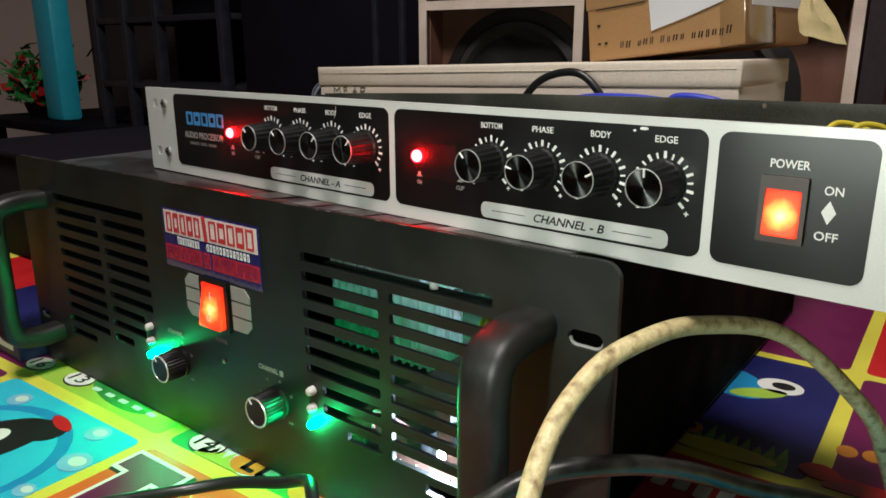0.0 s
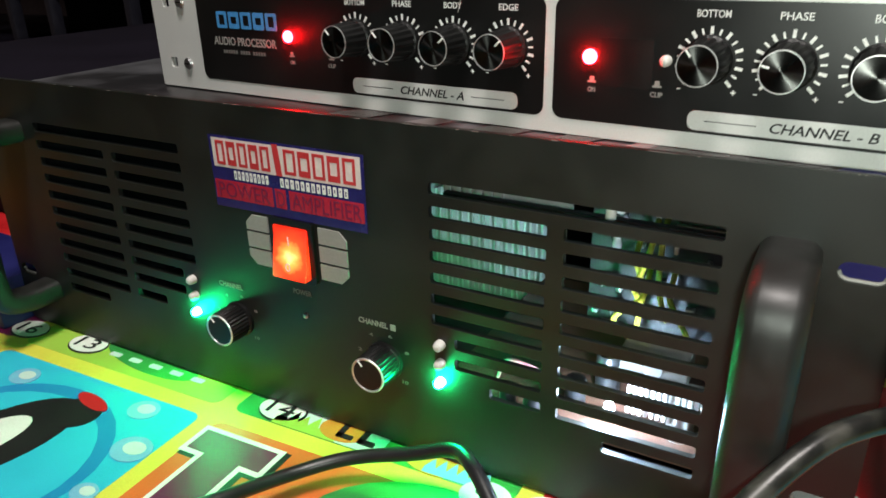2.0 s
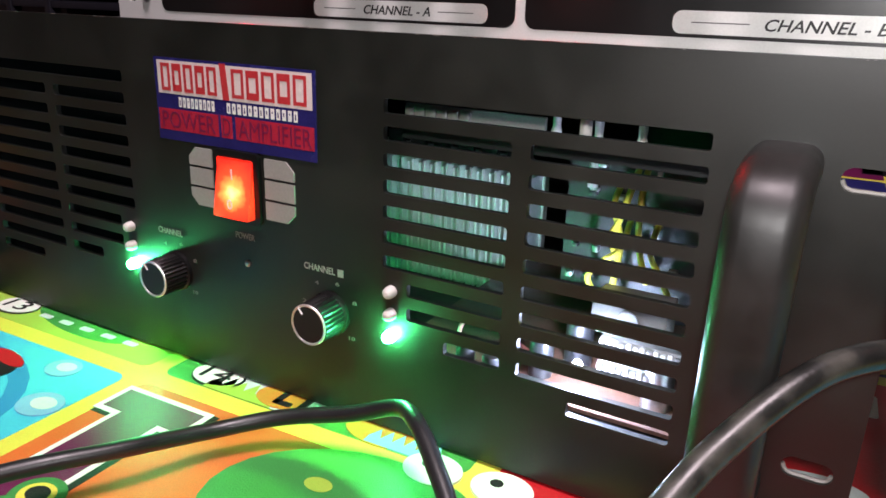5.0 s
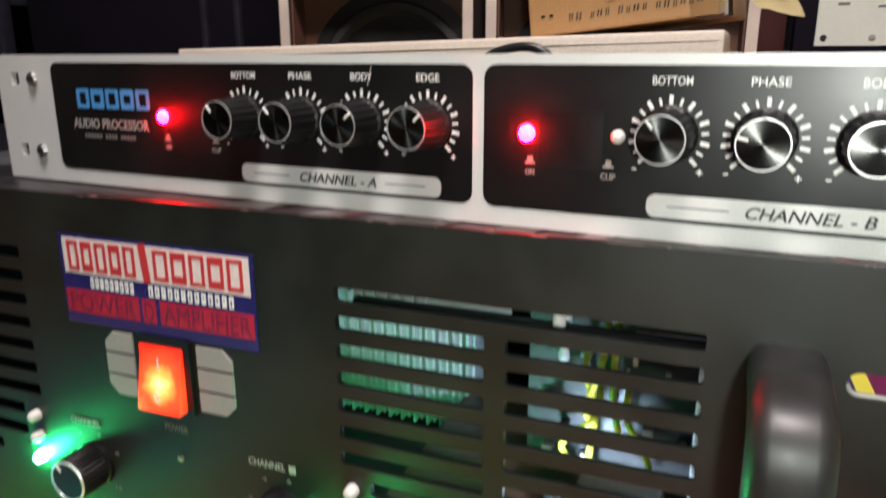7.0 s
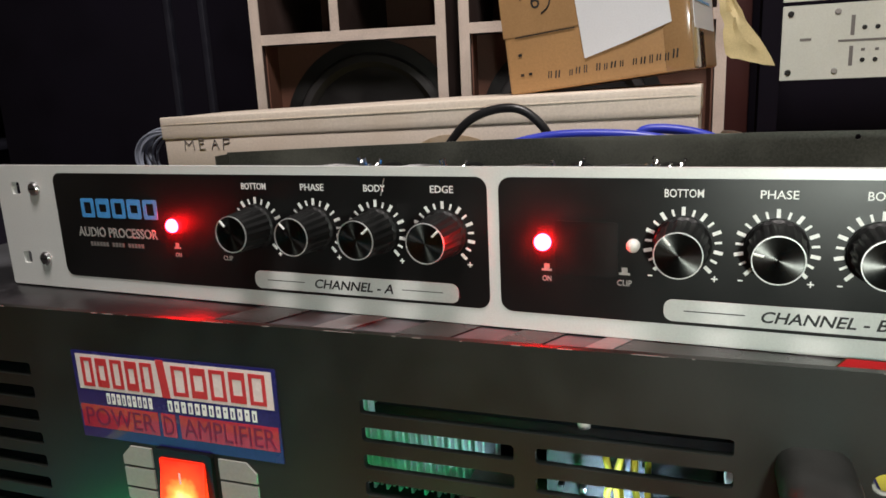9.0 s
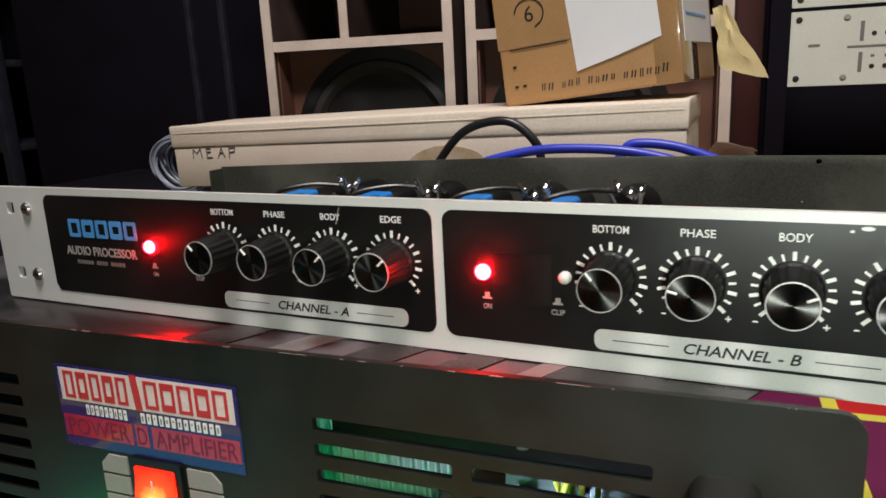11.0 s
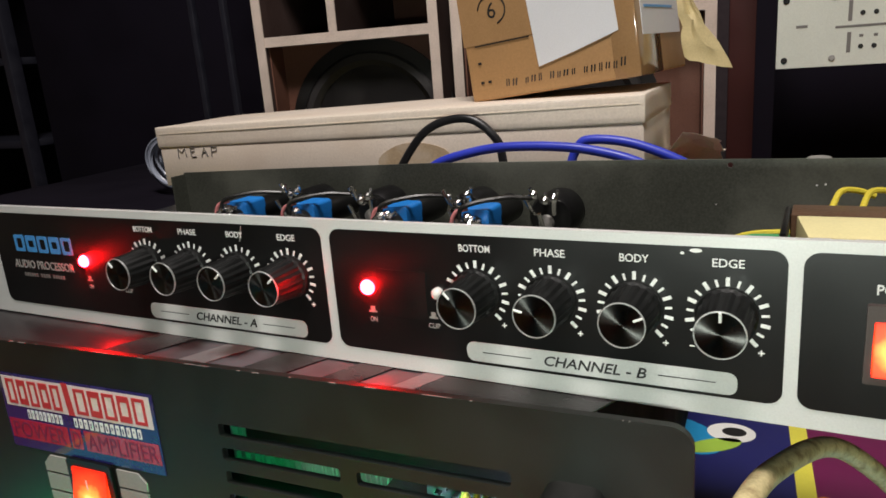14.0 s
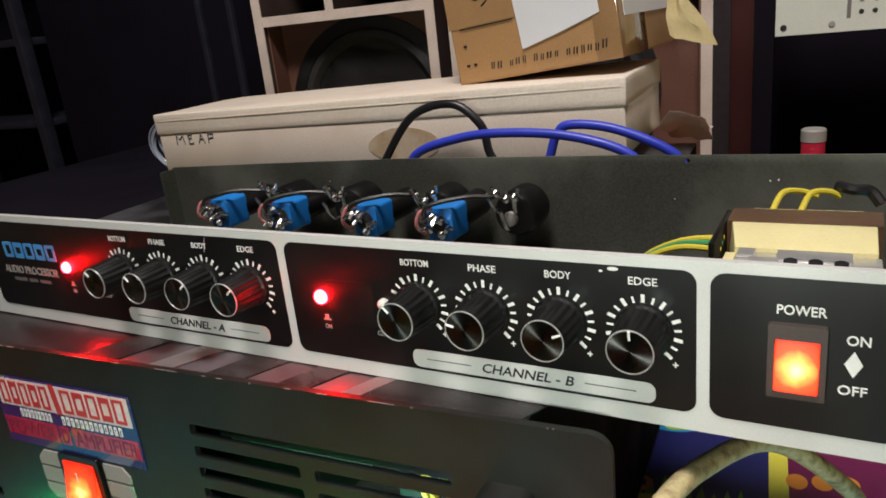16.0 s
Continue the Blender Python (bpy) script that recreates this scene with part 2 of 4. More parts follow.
def smooth_line(points, steps=8):
    pts = [Vector(p) for p in points]
    pts = [2 * pts[0] - pts[1], *pts, 2 * pts[-1] - pts[-2]]
    out = []
    for a, b, c, d in zip(pts, pts[1:], pts[2:], pts[3:]):
        for k in range(steps):
            t = k / steps
            out.append(0.5 * (2 * b + (c - a) * t + (2 * a - 5 * b + 4 * c - d) * t * t + (3 * b - a - 3 * c + d) * t ** 3))
    return out + [pts[-2]]


def tube(points, r, seg=12, steps=8, smooth=True):
    line = smooth_line(points, steps) if smooth else [Vector(p) for p in points]
    bm = bmesh.new()
    way = (line[1] - line[0]).normalized()
    side = way.orthogonal().normalized()
    rings = []
    for k, p in enumerate(line):
        now = (line[min(k + 1, len(line) - 1)] - line[max(k - 1, 0)]).normalized()
        side = (side - now * side.dot(now)).normalized()
        up = now.cross(side)
        rings.append([bm.verts.new(p + r * (math.cos(2 * math.pi * j / seg) * side + math.sin(2 * math.pi * j / seg) * up)) for j in range(seg)])
    for a, b in zip(rings, rings[1:]):
        for j in range(seg):
            bm.faces.new((a[j], a[(j + 1) % seg], b[(j + 1) % seg], b[j]))
    bm.faces.new(rings[0][::-1])
    bm.faces.new(rings[-1])
    return bm


def rrect(x0, x1, z0, z1, r, n=5):
    out = []
    for cx, cz, a0 in ((x1 - r, z1 - r, 0), (x0 + r, z1 - r, 90), (x0 + r, z0 + r, 180), (x1 - r, z0 + r, 270)):
        out += [(cx + r * math.cos(radians(a0 + 90 * k / n)), cz + r * math.sin(radians(a0 + 90 * k / n))) for k in range(n + 1)]
    return out


def ellipse(cx, cz, rx, rz, n=28, turn=0.0):
    c, s = math.cos(radians(turn)), math.sin(radians(turn))
    out = []
    for k in range(n):
        a = 2 * math.pi * k / n
        u, v = rx * math.cos(a), rz * math.sin(a)
        out.append((cx + u * c - v * s, cz + u * s + v * c))
    return out


def sheet(outer, holes, y0, y1, flat=False):
    """A plate with holes through it, upright (x, z) between y0 and y1; flat: lying (x, y) between two heights."""
    bm = bmesh.new()
    for loop in (outer, *holes):
        vs = [bm.verts.new((x, z, y0) if flat else (x, y0, z)) for x, z in loop]
        for a, b in zip(vs, vs[1:] + vs[:1]):
            bm.edges.new((a, b))
    if holes:
        bmesh.ops.triangle_fill(bm, use_beauty=True, use_dissolve=False, edges=bm.edges[:])
    else:
        bm.faces.new(bm.verts[:])
    got = bmesh.ops.extrude_face_region(bm, geom=bm.faces[:])
    shift = (0, 0, y1 - y0) if flat else (0, y1 - y0, 0)
    bmesh.ops.translate(bm, verts=[v for v in got["geom"] if isinstance(v, bmesh.types.BMVert)], vec=shift)
    return bm


def words(body, x, z, w, h, y=0.0, bold=0.012, shear=0.0, thick=0.00012, flat=False):
    """Raised lettering of a given width and height, centred on (x, z) and facing -y (flat: facing up)."""
    cu = bpy.data.curves.new("lettering", "FONT")
    cu.body, cu.offset, cu.shear, cu.resolution_u = body, bold, shear, 3
    ob = bpy.data.objects.new("lettering", cu)
    scene.collection.objects.link(ob)
    me = bpy.data.meshes.new_from_object(ob.evaluated_get(bpy.context.evaluated_depsgraph_get()))
    bm = bmesh.new()
    bm.from_mesh(me)
    bpy.data.objects.remove(ob)
    bpy.data.curves.remove(cu)
    bpy.data.meshes.remove(me)
    xs, ys = [v.co.x for v in bm.verts], [v.co.y for v in bm.verts]
    x0, x1, z0, z1 = min(xs), max(xs), min(ys), max(ys)
    for v in bm.verts:
        u, t = x + ((v.co.x - x0) / (x1 - x0) - 0.5) * w, z + ((v.co.y - z0) / (z1 - z0) - 0.5) * h
        v.co = (u, t, y) if flat else (u, y, t)
    got = bmesh.ops.extrude_face_region(bm, geom=bm.faces[:])
    bmesh.ops.translate(bm, verts=[v for v in got["geom"] if isinstance(v, bmesh.types.BMVert)], vec=(0, 0, thick) if flat else (0, -thick, 0))
    return bm


def bars(spots, y0, y1):
    return join(*[box(x0, x1, y0, y1, z0, z1) for x0, x1, z0, z1 in spots])


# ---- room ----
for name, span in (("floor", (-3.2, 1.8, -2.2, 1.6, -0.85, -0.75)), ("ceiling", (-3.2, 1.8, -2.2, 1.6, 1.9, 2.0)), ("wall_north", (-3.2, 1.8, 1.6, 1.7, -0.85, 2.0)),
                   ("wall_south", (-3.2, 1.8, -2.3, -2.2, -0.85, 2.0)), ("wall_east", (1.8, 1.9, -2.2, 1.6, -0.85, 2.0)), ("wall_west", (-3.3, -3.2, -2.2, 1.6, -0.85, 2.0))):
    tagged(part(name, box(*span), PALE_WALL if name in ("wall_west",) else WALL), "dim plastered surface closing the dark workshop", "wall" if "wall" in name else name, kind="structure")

table = thing("table", "wooden table under a printed vinyl cloth", "table", (0, 0, -0.75))
part("tabletop", box(-0.72, 0.90, -0.245, 1.05, 0.71, 0.748, 0.004), BROWN_BOARD, table)
for lx in (-0.66, 0.84):
    for ly in (-0.20, 0.98):
        part("leg", box(lx - 0.025, lx + 0.025, ly - 0.025, ly + 0.025, 0.0, 0.71, 0.003), BROWN_BOARD, table)

# ---- tablecloth: a yellow sheet printed with cells, letters and animals ----
cloth = thing("tablecloth", "glossy vinyl tablecloth printed with colourful alphabet cells", "tablecloth", (-0.055, -0.022, 0), (0, 0, 2.0))
part("sheet", box(-0.68, 0.96, -0.190, 1.00, -0.0018, -0.0004), CLOTH["yellow"], cloth)


def print_on(name, loop, colour, level=1, parent=None):
    return part(name, sheet(loop, [], -0.0004, -0.0004 + 0.00016 * level, flat=True), CLOTH[colour], parent or cloth)


CU, CV, BAND = 0.176, 0.184, 0.0055
# navy and purple cells in rows 3 and 4 stand in for ear-slot shade
CELLS = {(-3, -1): "orange", (-2, -1): "purple", (-1, -1): "cyan", (0, -1): "orange", (1, -1): "red", (2, -1): "cyan", (-3, 0): "red", (-2, 0): "purple", (-1, 0): "lime", (0, 0): "green",
         (1, 0): "red", (2, 0): "cyan", (3, 0): "lime", (1, 1): "navy", (2, 1): "purple", (3, 1): "orange", (2, 2): "red", (1, 2): "purple", (3, 2): "cyan", (0, 3): "red", (1, 3): "navy", (2, 3): "purple", (3, 3): "orange", (1, 4): "purple", (2, 4): "navy"}
for (i, j), colour in CELLS.items():
    print_on("printed_cell", rrect(i * CU + BAND, (i + 1) * CU - BAND, j * CV + BAND, (j + 1) * CV - BAND, 0.006), colour)


def spiky(cx, cy, w, h, n, seed):
    """A jagged tuft: flat below, teeth above."""
    rnd = random.Random(seed)
    top = [(cx - w / 2 + w * k / (2 * n), cy + (h * (0.6 + 0.5 * rnd.random()) if k % 2 else h * 0.35)) for k in range(2 * n + 1)]
    return [(cx - w / 2, cy), *top, (cx + w / 2, cy)]


def slab_letter(cx, cy, w, h, grow=0.0):
    """A slab-serif upright letter outline."""
    s, b, g = w * 0.24, h * 0.16, grow
    x0, x1, y0, y1 = cx - w / 2 - g, cx + w / 2 + g, cy - h / 2 - g, cy + h / 2 + g
    return [(x0, y0), (x1, y0), (x1, y0 + b + 2 * g), (cx + s + g, y0 + b + 2 * g), (cx + s + g, y1 - b - 2 * g), (x1, y1 - b - 2 * g), (x1, y1), (x0, y1), (x0, y1 - b - 2 * g),
            (cx - s - g, y1 - b - 2 * g), (cx - s - g, y0 + b + 2 * g), (x0, y0 + b + 2 * g)]


# cyan cell: a black and white sea bird in a ring, bubbles
print_on("printed_ring", ellipse(-0.085, -0.075, 0.066, 0.058), "deep", 2)
print_on("printed_pool", ellipse(-0.086, -0.078, 0.060, 0.052), "cyan", 3)
print_on("printed_bird", ellipse(-0.090, -0.070, 0.026, 0.046, turn=-18), "black", 4)
print_on("printed_belly", ellipse(-0.098, -0.080, 0.015, 0.034, turn=-18), "white", 5)
print_on("printed_head", ellipse(-0.070, -0.034, 0.015, 0.013), "black", 5)
print_on("printed_cap", ellipse(-0.070, -0.023, 0.014, 0.0045, turn=-12), "red", 6)
for bx, by, br in ((-0.017, -0.043, 0.0095), (-0.038, -0.016, 0.008), (-0.13, -0.022, 0.008), (-0.012, -0.075, 0.006)):
    print_on("printed_bubble", ellipse(bx, by, br * 1.2, br), "sky", 4)
    print_on("printed_bubble_shine", ellipse(bx + 0.001, by + 0.001, br * 0.7, br * 0.5), "pale", 5)
# orange cell: a purple letter with a white edge, two frogs
print_on("printed_letter_shadow", slab_letter(0.0325, -0.0635, 0.046, 0.096, 0.004), "black", 2)
print_on("printed_letter_edge", slab_letter(0.030, -0.062, 0.046, 0.096, 0.003), "white", 3)
print_on("printed_letter", slab_letter(0.030, -0.062, 0.046, 0.096), "purple", 4)
print_on("printed_frog", ellipse(0.058, -0.104, 0.036, 0.022), "green", 5)
for ex in (0.040, 0.070):
    print_on("printed_eye_lid", ellipse(ex, -0.084, 0.011, 0.010), "green", 6)
    print_on("printed_eye", ellipse(ex, -0.084, 0.0075, 0.0065), "yellow", 7)
    print_on("printed_pupil", ellipse(ex, -0.0835, 0.005, 0.004), "black", 8)
print_on("printed_big_frog", ellipse(0.143, -0.040, 0.056, 0.040, turn=6), "green", 5)
print_on("printed_frog_shine", ellipse(0.125, -0.028, 0.006, 0.004), "lime", 6)
for ex, ey in ((0.158, 0.0025), (0.187, 0.0045)):
    print_on("printed_eye", ellipse(ex, ey, 0.0125, 0.0100), "white", 7)
    print_on("printed_pupil", ellipse(ex - 0.003, ey + 0.002, 0.0027, 0.0024), "black", 8)
# strip along the amplifier: numbered discs, tufts, an orange animal, half-hidden letters
for tx, ty, body in ((0.031, 0.0175, "14"), (-0.128, 0.021, "13"), (-0.181, 0.018, "16")):
    print_on("printed_disc_edge", ellipse(tx + 0.001, ty - 0.001, 0.0150, 0.0102), "black", 2)
    print_on("printed_disc", ellipse(tx, ty, 0.0142, 0.0095), "white", 3)
    part("printed_number", words(body, tx, ty, 0.0165, 0.0105, 0.0003, 0.0, flat=True, thick=0.0002), CLOTH["black"], cloth)
print_on("printed_sky", rrect(0.045, 0.098, 0.006, 0.030, 0.003), "pale", 2)
print_on("printed_tuft", spiky(0.052, 0.0058, 0.040, 0.016, 6, 3), "lime", 3)
print_on("printed_animal", ellipse(0.072, 0.016, 0.014, 0.009), "tan", 4)
print_on("printed_animal", ellipse(0.128, 0.017, 0.020, 0.012), "tan", 4)
print_on("printed_tuft", spiky(0.140, 0.0058, 0.034, 0.012, 6, 5), "sky", 5)
for k, lx in enumerate((0.070, 0.083)):
    print_on("printed_stroke", rrect(lx, lx + 0.0035, 0.010, 0.026, 0.001), "black", 6)
    print_on("printed_stroke", rrect(lx, lx + 0.010, 0.010, 0.0135, 0.001), "black", 6)
print_on("printed_leaf", ellipse(-0.075, 0.024, 0.040, 0.012, turn=-6), "green", 2)
for k in range(5):
    print_on("printed_stroke", rrect(-0.105 + 0.017 * k, -0.096 + 0.017 * k, 0.017, 0.021, 0.001), "pale", 3)
# red cell by the corner
print_on("printed_wave", ellipse(0.215, -0.012, 0.030, 0.010, turn=-24), "sky", 3)
print_on("printed_wave", ellipse(0.222, -0.014, 0.026, 0.006, turn=-24), "navy", 4)
print_on("printed_splash", spiky(0.245, -0.030, 0.05, 0.02, 5, 9), "white", 3)
print_on("printed_blob", ellipse(0.285, 0.060, 0.030, 0.016, turn=20), "pale", 3)
print_on("printed_blob", ellipse(0.296, 0.020, 0.022, 0.015, turn=-20), "pale", 3)
for k in range(5):
    print_on("printed_stroke", rrect(0.262 + 0.012 * k, 0.270 + 0.012 * k, 0.140 - 0.002 * (k % 2), 0.163, 0.002), "white", 4)
# navy cell: fish eye, yellow grass, a snail
print_on("printed_fish", ellipse(0.272, 0.304, 0.036, 0.022, turn=-30), "deep", 3)
print_on("printed_eye", ellipse(0.309, 0.312, 0.016, 0.013), "white", 4)
print_on("printed_cheek", ellipse(0.298, 0.292, 0.020, 0.008, turn=30), "lime", 4)
print_on("printed_pupil", ellipse(0.311, 0.313, 0.008, 0.006), "black", 5)
print_on("printed_grass", spiky(0.302, 0.192, 0.066, 0.034, 9, 11), "grass", 3)
print_on("printed_mound", ellipse(0.296, 0.198, 0.034, 0.009), "yellow", 4)
print_on("printed_snail", ellipse(0.272, 0.216, 0.009, 0.008), "tan", 5)
print_on("printed_snail_shell", ellipse(0.272, 0.216, 0.005, 0.0045), "navy", 6)
print_on("printed_starfish", ellipse(0.352, 0.205, 0.011, 0.009), "red", 4)
for k in range(3):
    print_on("printed_stroke", ellipse(0.362 + 0.014 * k, 0.240 + 0.002 * k, 0.006, 0.0075), "tan", 3)
print_on("printed_strip", rrect(0.355, 0.44, 0.190, 0.206, 0.003), "red", 3)

# ---- power amplifier ----
amp = thing("power_amplifier", "black steel rack power amplifier with lit green indicators", "amplifier")
X0, X1, TOP = -0.2495, 0.2428, 0.1650
ROWS_Z = [0.1386 - 0.01027 * k for k in range(11)]
MID = -0.0045


def slot(x0, x1, z, h=0.0055):
    return rrect(x0, x1, z - h / 2, z + h / 2, 0.0012, 2)


vents = []
for k, z in enumerate(ROWS_Z):
    spans = [(0.0690, 0.1873)] if k == 0 else [(0.0690 if k < 7 else 0.0805 if k < 9 else 0.098, 0.1223), (0.1292, 0.1875)] if k < 10 else [(0.1500, 0.1873)]
    for a, b in spans:
        vents.append(slot(a, b, z))
        vents.append(slot(2 * MID - b, 2 * MID - a, z))
ears = [rrect(sx - 0.0075, sx + 0.0075, sz - 0.0036, sz + 0.0036, 0.0034, 5) for sx in (0.2300, -0.2385) for sz in (0.0395, 0.1325)]
part("front_panel", sheet(rrect(X0, X1, 0.0012, TOP, 0.007), vents + ears, 0.0, 0.0028), BLACK_SATIN, amp, "satin black front panel with vent slots")
part("top_cover", box(-0.2195, 0.2125, 0.0052, 0.47, 0.1590, 0.1605, 0.0004), BLACK_TOP, amp, "dusty black top cover")
part("bottom_cover", box(-0.2195, 0.2125, 0.0030, 0.47, 0.0020, 0.0040), BLACK_STEEL, amp)
part("side_wall", box(-0.2195, -0.2175, 0.0030, 0.47, 0.0040, 0.1590), MATTE, amp)
part("side_wall", box(0.2105, 0.2125, 0.0030, 0.47, 0.0040, 0.1590), MATTE, amp)
part("rear_wall", box(-0.2175, 0.2105, 0.468, 0.47, 0.0040, 0.1590), BLACK_STEEL, amp)
for hx in (0.2080, -0.2170):
    w, d = 0.0098, 0.036
    line = smooth_line([(0, 0.000, 0.0300), (0, -0.018, 0.0300), (0, -0.032, 0.0345), (0, -d, 0.0460), (0, -d, 0.0700), (0, -d, 0.1000), (0, -d, 0.1190), (0, -0.032, 0.1305), (0, -0.018, 0.1345), (0, 0.0, 0.1345)], 6)
    bm = bmesh.new()
    rings = []
    for k, p in enumerate(line):
        now = (line[min(k + 1, len(line) - 1)] - line[max(k - 1, 0)]).normalized()
        out = Vector((1, 0, 0)).cross(now)
        rings.append([bm.verts.new(p + Vector((hx + u, 0, 0)) + out * v) for u, v in rrect(-w, w, -0.0068, 0.0068, 0.0052, 4)])
    for a, b in zip(rings, rings[1:]):
        for j in range(len(a)):
            bm.faces.new((a[j], a[(j + 1) % len(a)], b[(j + 1) % len(a)], b[j]))
    bm.faces.new(rings[0][::-1])
    bm.faces.new(rings[-1])
    part("handle", bm, HANDLE, amp, "thick rounded black carrying handle")
for sx, sz in ((0.2300, 0.0395), (0.2300, 0.1325), (-0.2385, 0.0395), (-0.2385, 0.1325)):
    rim = [(sx + 0.0040 * q, 0.0018, sz - 0.0033) for q in (-1, 0, 1)]
    rim = [(sx - 0.0072, 0.0018, sz - 0.0004), (sx - 0.0062, 0.0018, sz - 0.0024), *rim, (sx + 0.0062, 0.0018, sz - 0.0024), (sx + 0.0072, 0.0018, sz - 0.0004)]
    part("slot_rim", tube(rim, 0.0008, 8, 4), GREY_INK, amp, "bare metal rim of the mounting slot")
# sticker
stick = part("sticker", box(-0.0545, 0.0372, -0.0004, 0.0, 0.1127, 0.1492), STK_BLUE, amp, "glossy red, white and blue sticker")
part("white_field", box(-0.0525, 0.0355, -0.00055, -0.0004, 0.1335, 0.1480), STK_WHITE, stick)
for a, b in ((-0.0535, -0.0165), (-0.0150, -0.0085), (-0.0065, 0.0362)):
    part("red_field", box(a, b, -0.00055, -0.0004, 0.1172, 0.1268), STK_RED, stick)
part("divider_bar", sheet([(-0.0127, 0.1335), (-0.0092, 0.1335), (-0.0106, 0.1486), (-0.0141, 0.1486)], [], -0.00075, -0.00055), STK_LETTER, stick)
for lo, hi in ((-0.0505, -0.0150), (-0.0078, 0.0340)):
    step = (hi - lo) / 5
    for k in range(5):
        a, b, n = lo + k * step + 0.0004, lo + (k + 1) * step - 0.0012, 0.0014 * (k % 2)
        part("brand_shape", sheet([(a, 0.1348), (b, 0.1348), (b, 0.1468), (a, 0.1468)], [[(a + 0.0014, 0.1363 + n), (b - 0.0014, 0.1363 + n), (b - 0.0014, 0.1453 - n), (a + 0.0014, 0.1453 - n)]], -0.00075, -0.00055), STK_LETTER, stick)
for lo, hi, n in ((-0.0400, -0.0175, 9), (-0.0110, 0.0290, 13)):
    step = (hi - lo) / n
    for k in range(n):
        a, w = lo + k * step, 0.62 * step
        part("small_bar", box(a, a + w, -0.00060, -0.0004, 0.1280, 0.1324), WHITE_INK, stick)
        part("small_bar", box(a + w * 0.36, a + w * 0.64, -0.00066, -0.00060, 0.1288 + 0.0008 * (k % 3), 0.1312), STK_BLUE, stick)
for body, x, w in (("POWER", -0.0350, 0.0330), ("D", -0.0117, 0.0046), ("AMPLIFIER", 0.0150, 0.0400)):
    part("lettering", words(body, x, 0.1220, w, 0.0076, -0.00055, 0.0), STK_DARK, stick)
# power switch with pads
switch = part("power_switch", sheet(rrect(-0.0200, 0.0064, 0.0805, 0.1125, 0.002), [], -0.0020, 0.0), PLASTIC, amp, "black switch frame with a lit red rocker")
bm = box(-0.0172, 0.0036, -0.0070, -0.0015, 0.0830, 0.1092, 0.0010)
for v in bm.verts:
    if v.co.y < -0.004:
        v.co.y += 0.0048 * (v.co.z - 0.083) / 0.0262
part("rocker", bm, RED_LAMP, switch, "glowing red rocker")
part("rocker_mark", join(words("0", -0.0070, 0.0895, 0.0032, 0.0046, -0.0063), words("I", -0.0070, 0.1025, 0.0008, 0.0046, -0.0042)), WHITE_INK, switch)
for side, xa, xb in ((-1, -0.0362, -0.0222), (1, 0.0088, 0.0250)):
    for k in range(3):
        za, cut = 0.0842 + 0.0093 * k, 0.0042
        zb = za + 0.0081
        out, inn = (xa, xb) if side < 0 else (xb, xa)
        low, high = (out - side * cut if k == 0 else out), (out - side * cut if k == 2 else out)
        loop = [(inn, za), (low, za), (out, za + (cut if k == 0 else 0.0004)), (out, zb - (cut if k == 2 else 0.0004)), (high, zb), (inn, zb)]
        part("pad", sheet(loop, [], -0.0008, 0.0), GREY_INK, amp, "grey decorative pad")
part("lettering", words("POWER", -0.0050, 0.0738, 0.0115, 0.0030, -0.0001), DIM_INK, amp)
part("lettering", join(words("CHANNEL", 0.0368, 0.0672, 0.0165, 0.0030, -0.0001), box(0.0465, 0.0495, -0.0002, -0.0001, 0.0655, 0.0688)), GREY_INK, amp)
part("lettering", words("CHANNEL", -0.0540, 0.0672, 0.0165, 0.0030, -0.0001), GREY_INK, amp)
for k in range(5):
    part("small_bar", box(0.2050 + 0.0060 * k, 0.2095 + 0.0060 * k, -0.0002, 0.0, 0.0125, 0.0148), DIM_INK, amp)
part("screw", lathe([(0.0016, 0.0), (0.0016, 0.0006), (0.0008, 0.001)], 12, at=(-0.0042, 0, 0.061)), STEEL, amp)


def knob_bm(r0, r1, depth, ribs=22):
    """A skirted knob with grip ribs, turned towards -y."""
    bm = lathe([(r0 * 1.10, 0), (r0 * 1.10, depth * 0.12), (r0, depth * 0.16), (r1, depth * 0.93), (r1 * 0.93, depth)], ribs * 4)
    for v in bm.verts:
        h = -v.co.y
        if depth * 0.14 < h < depth * 0.95:
            a = math.atan2(v.co.z, v.co.x)
            k = 1 + 0.035 * math.cos(a * ribs)
            v.co.x, v.co.z = v.co.x * k, v.co.z * k
    return bm


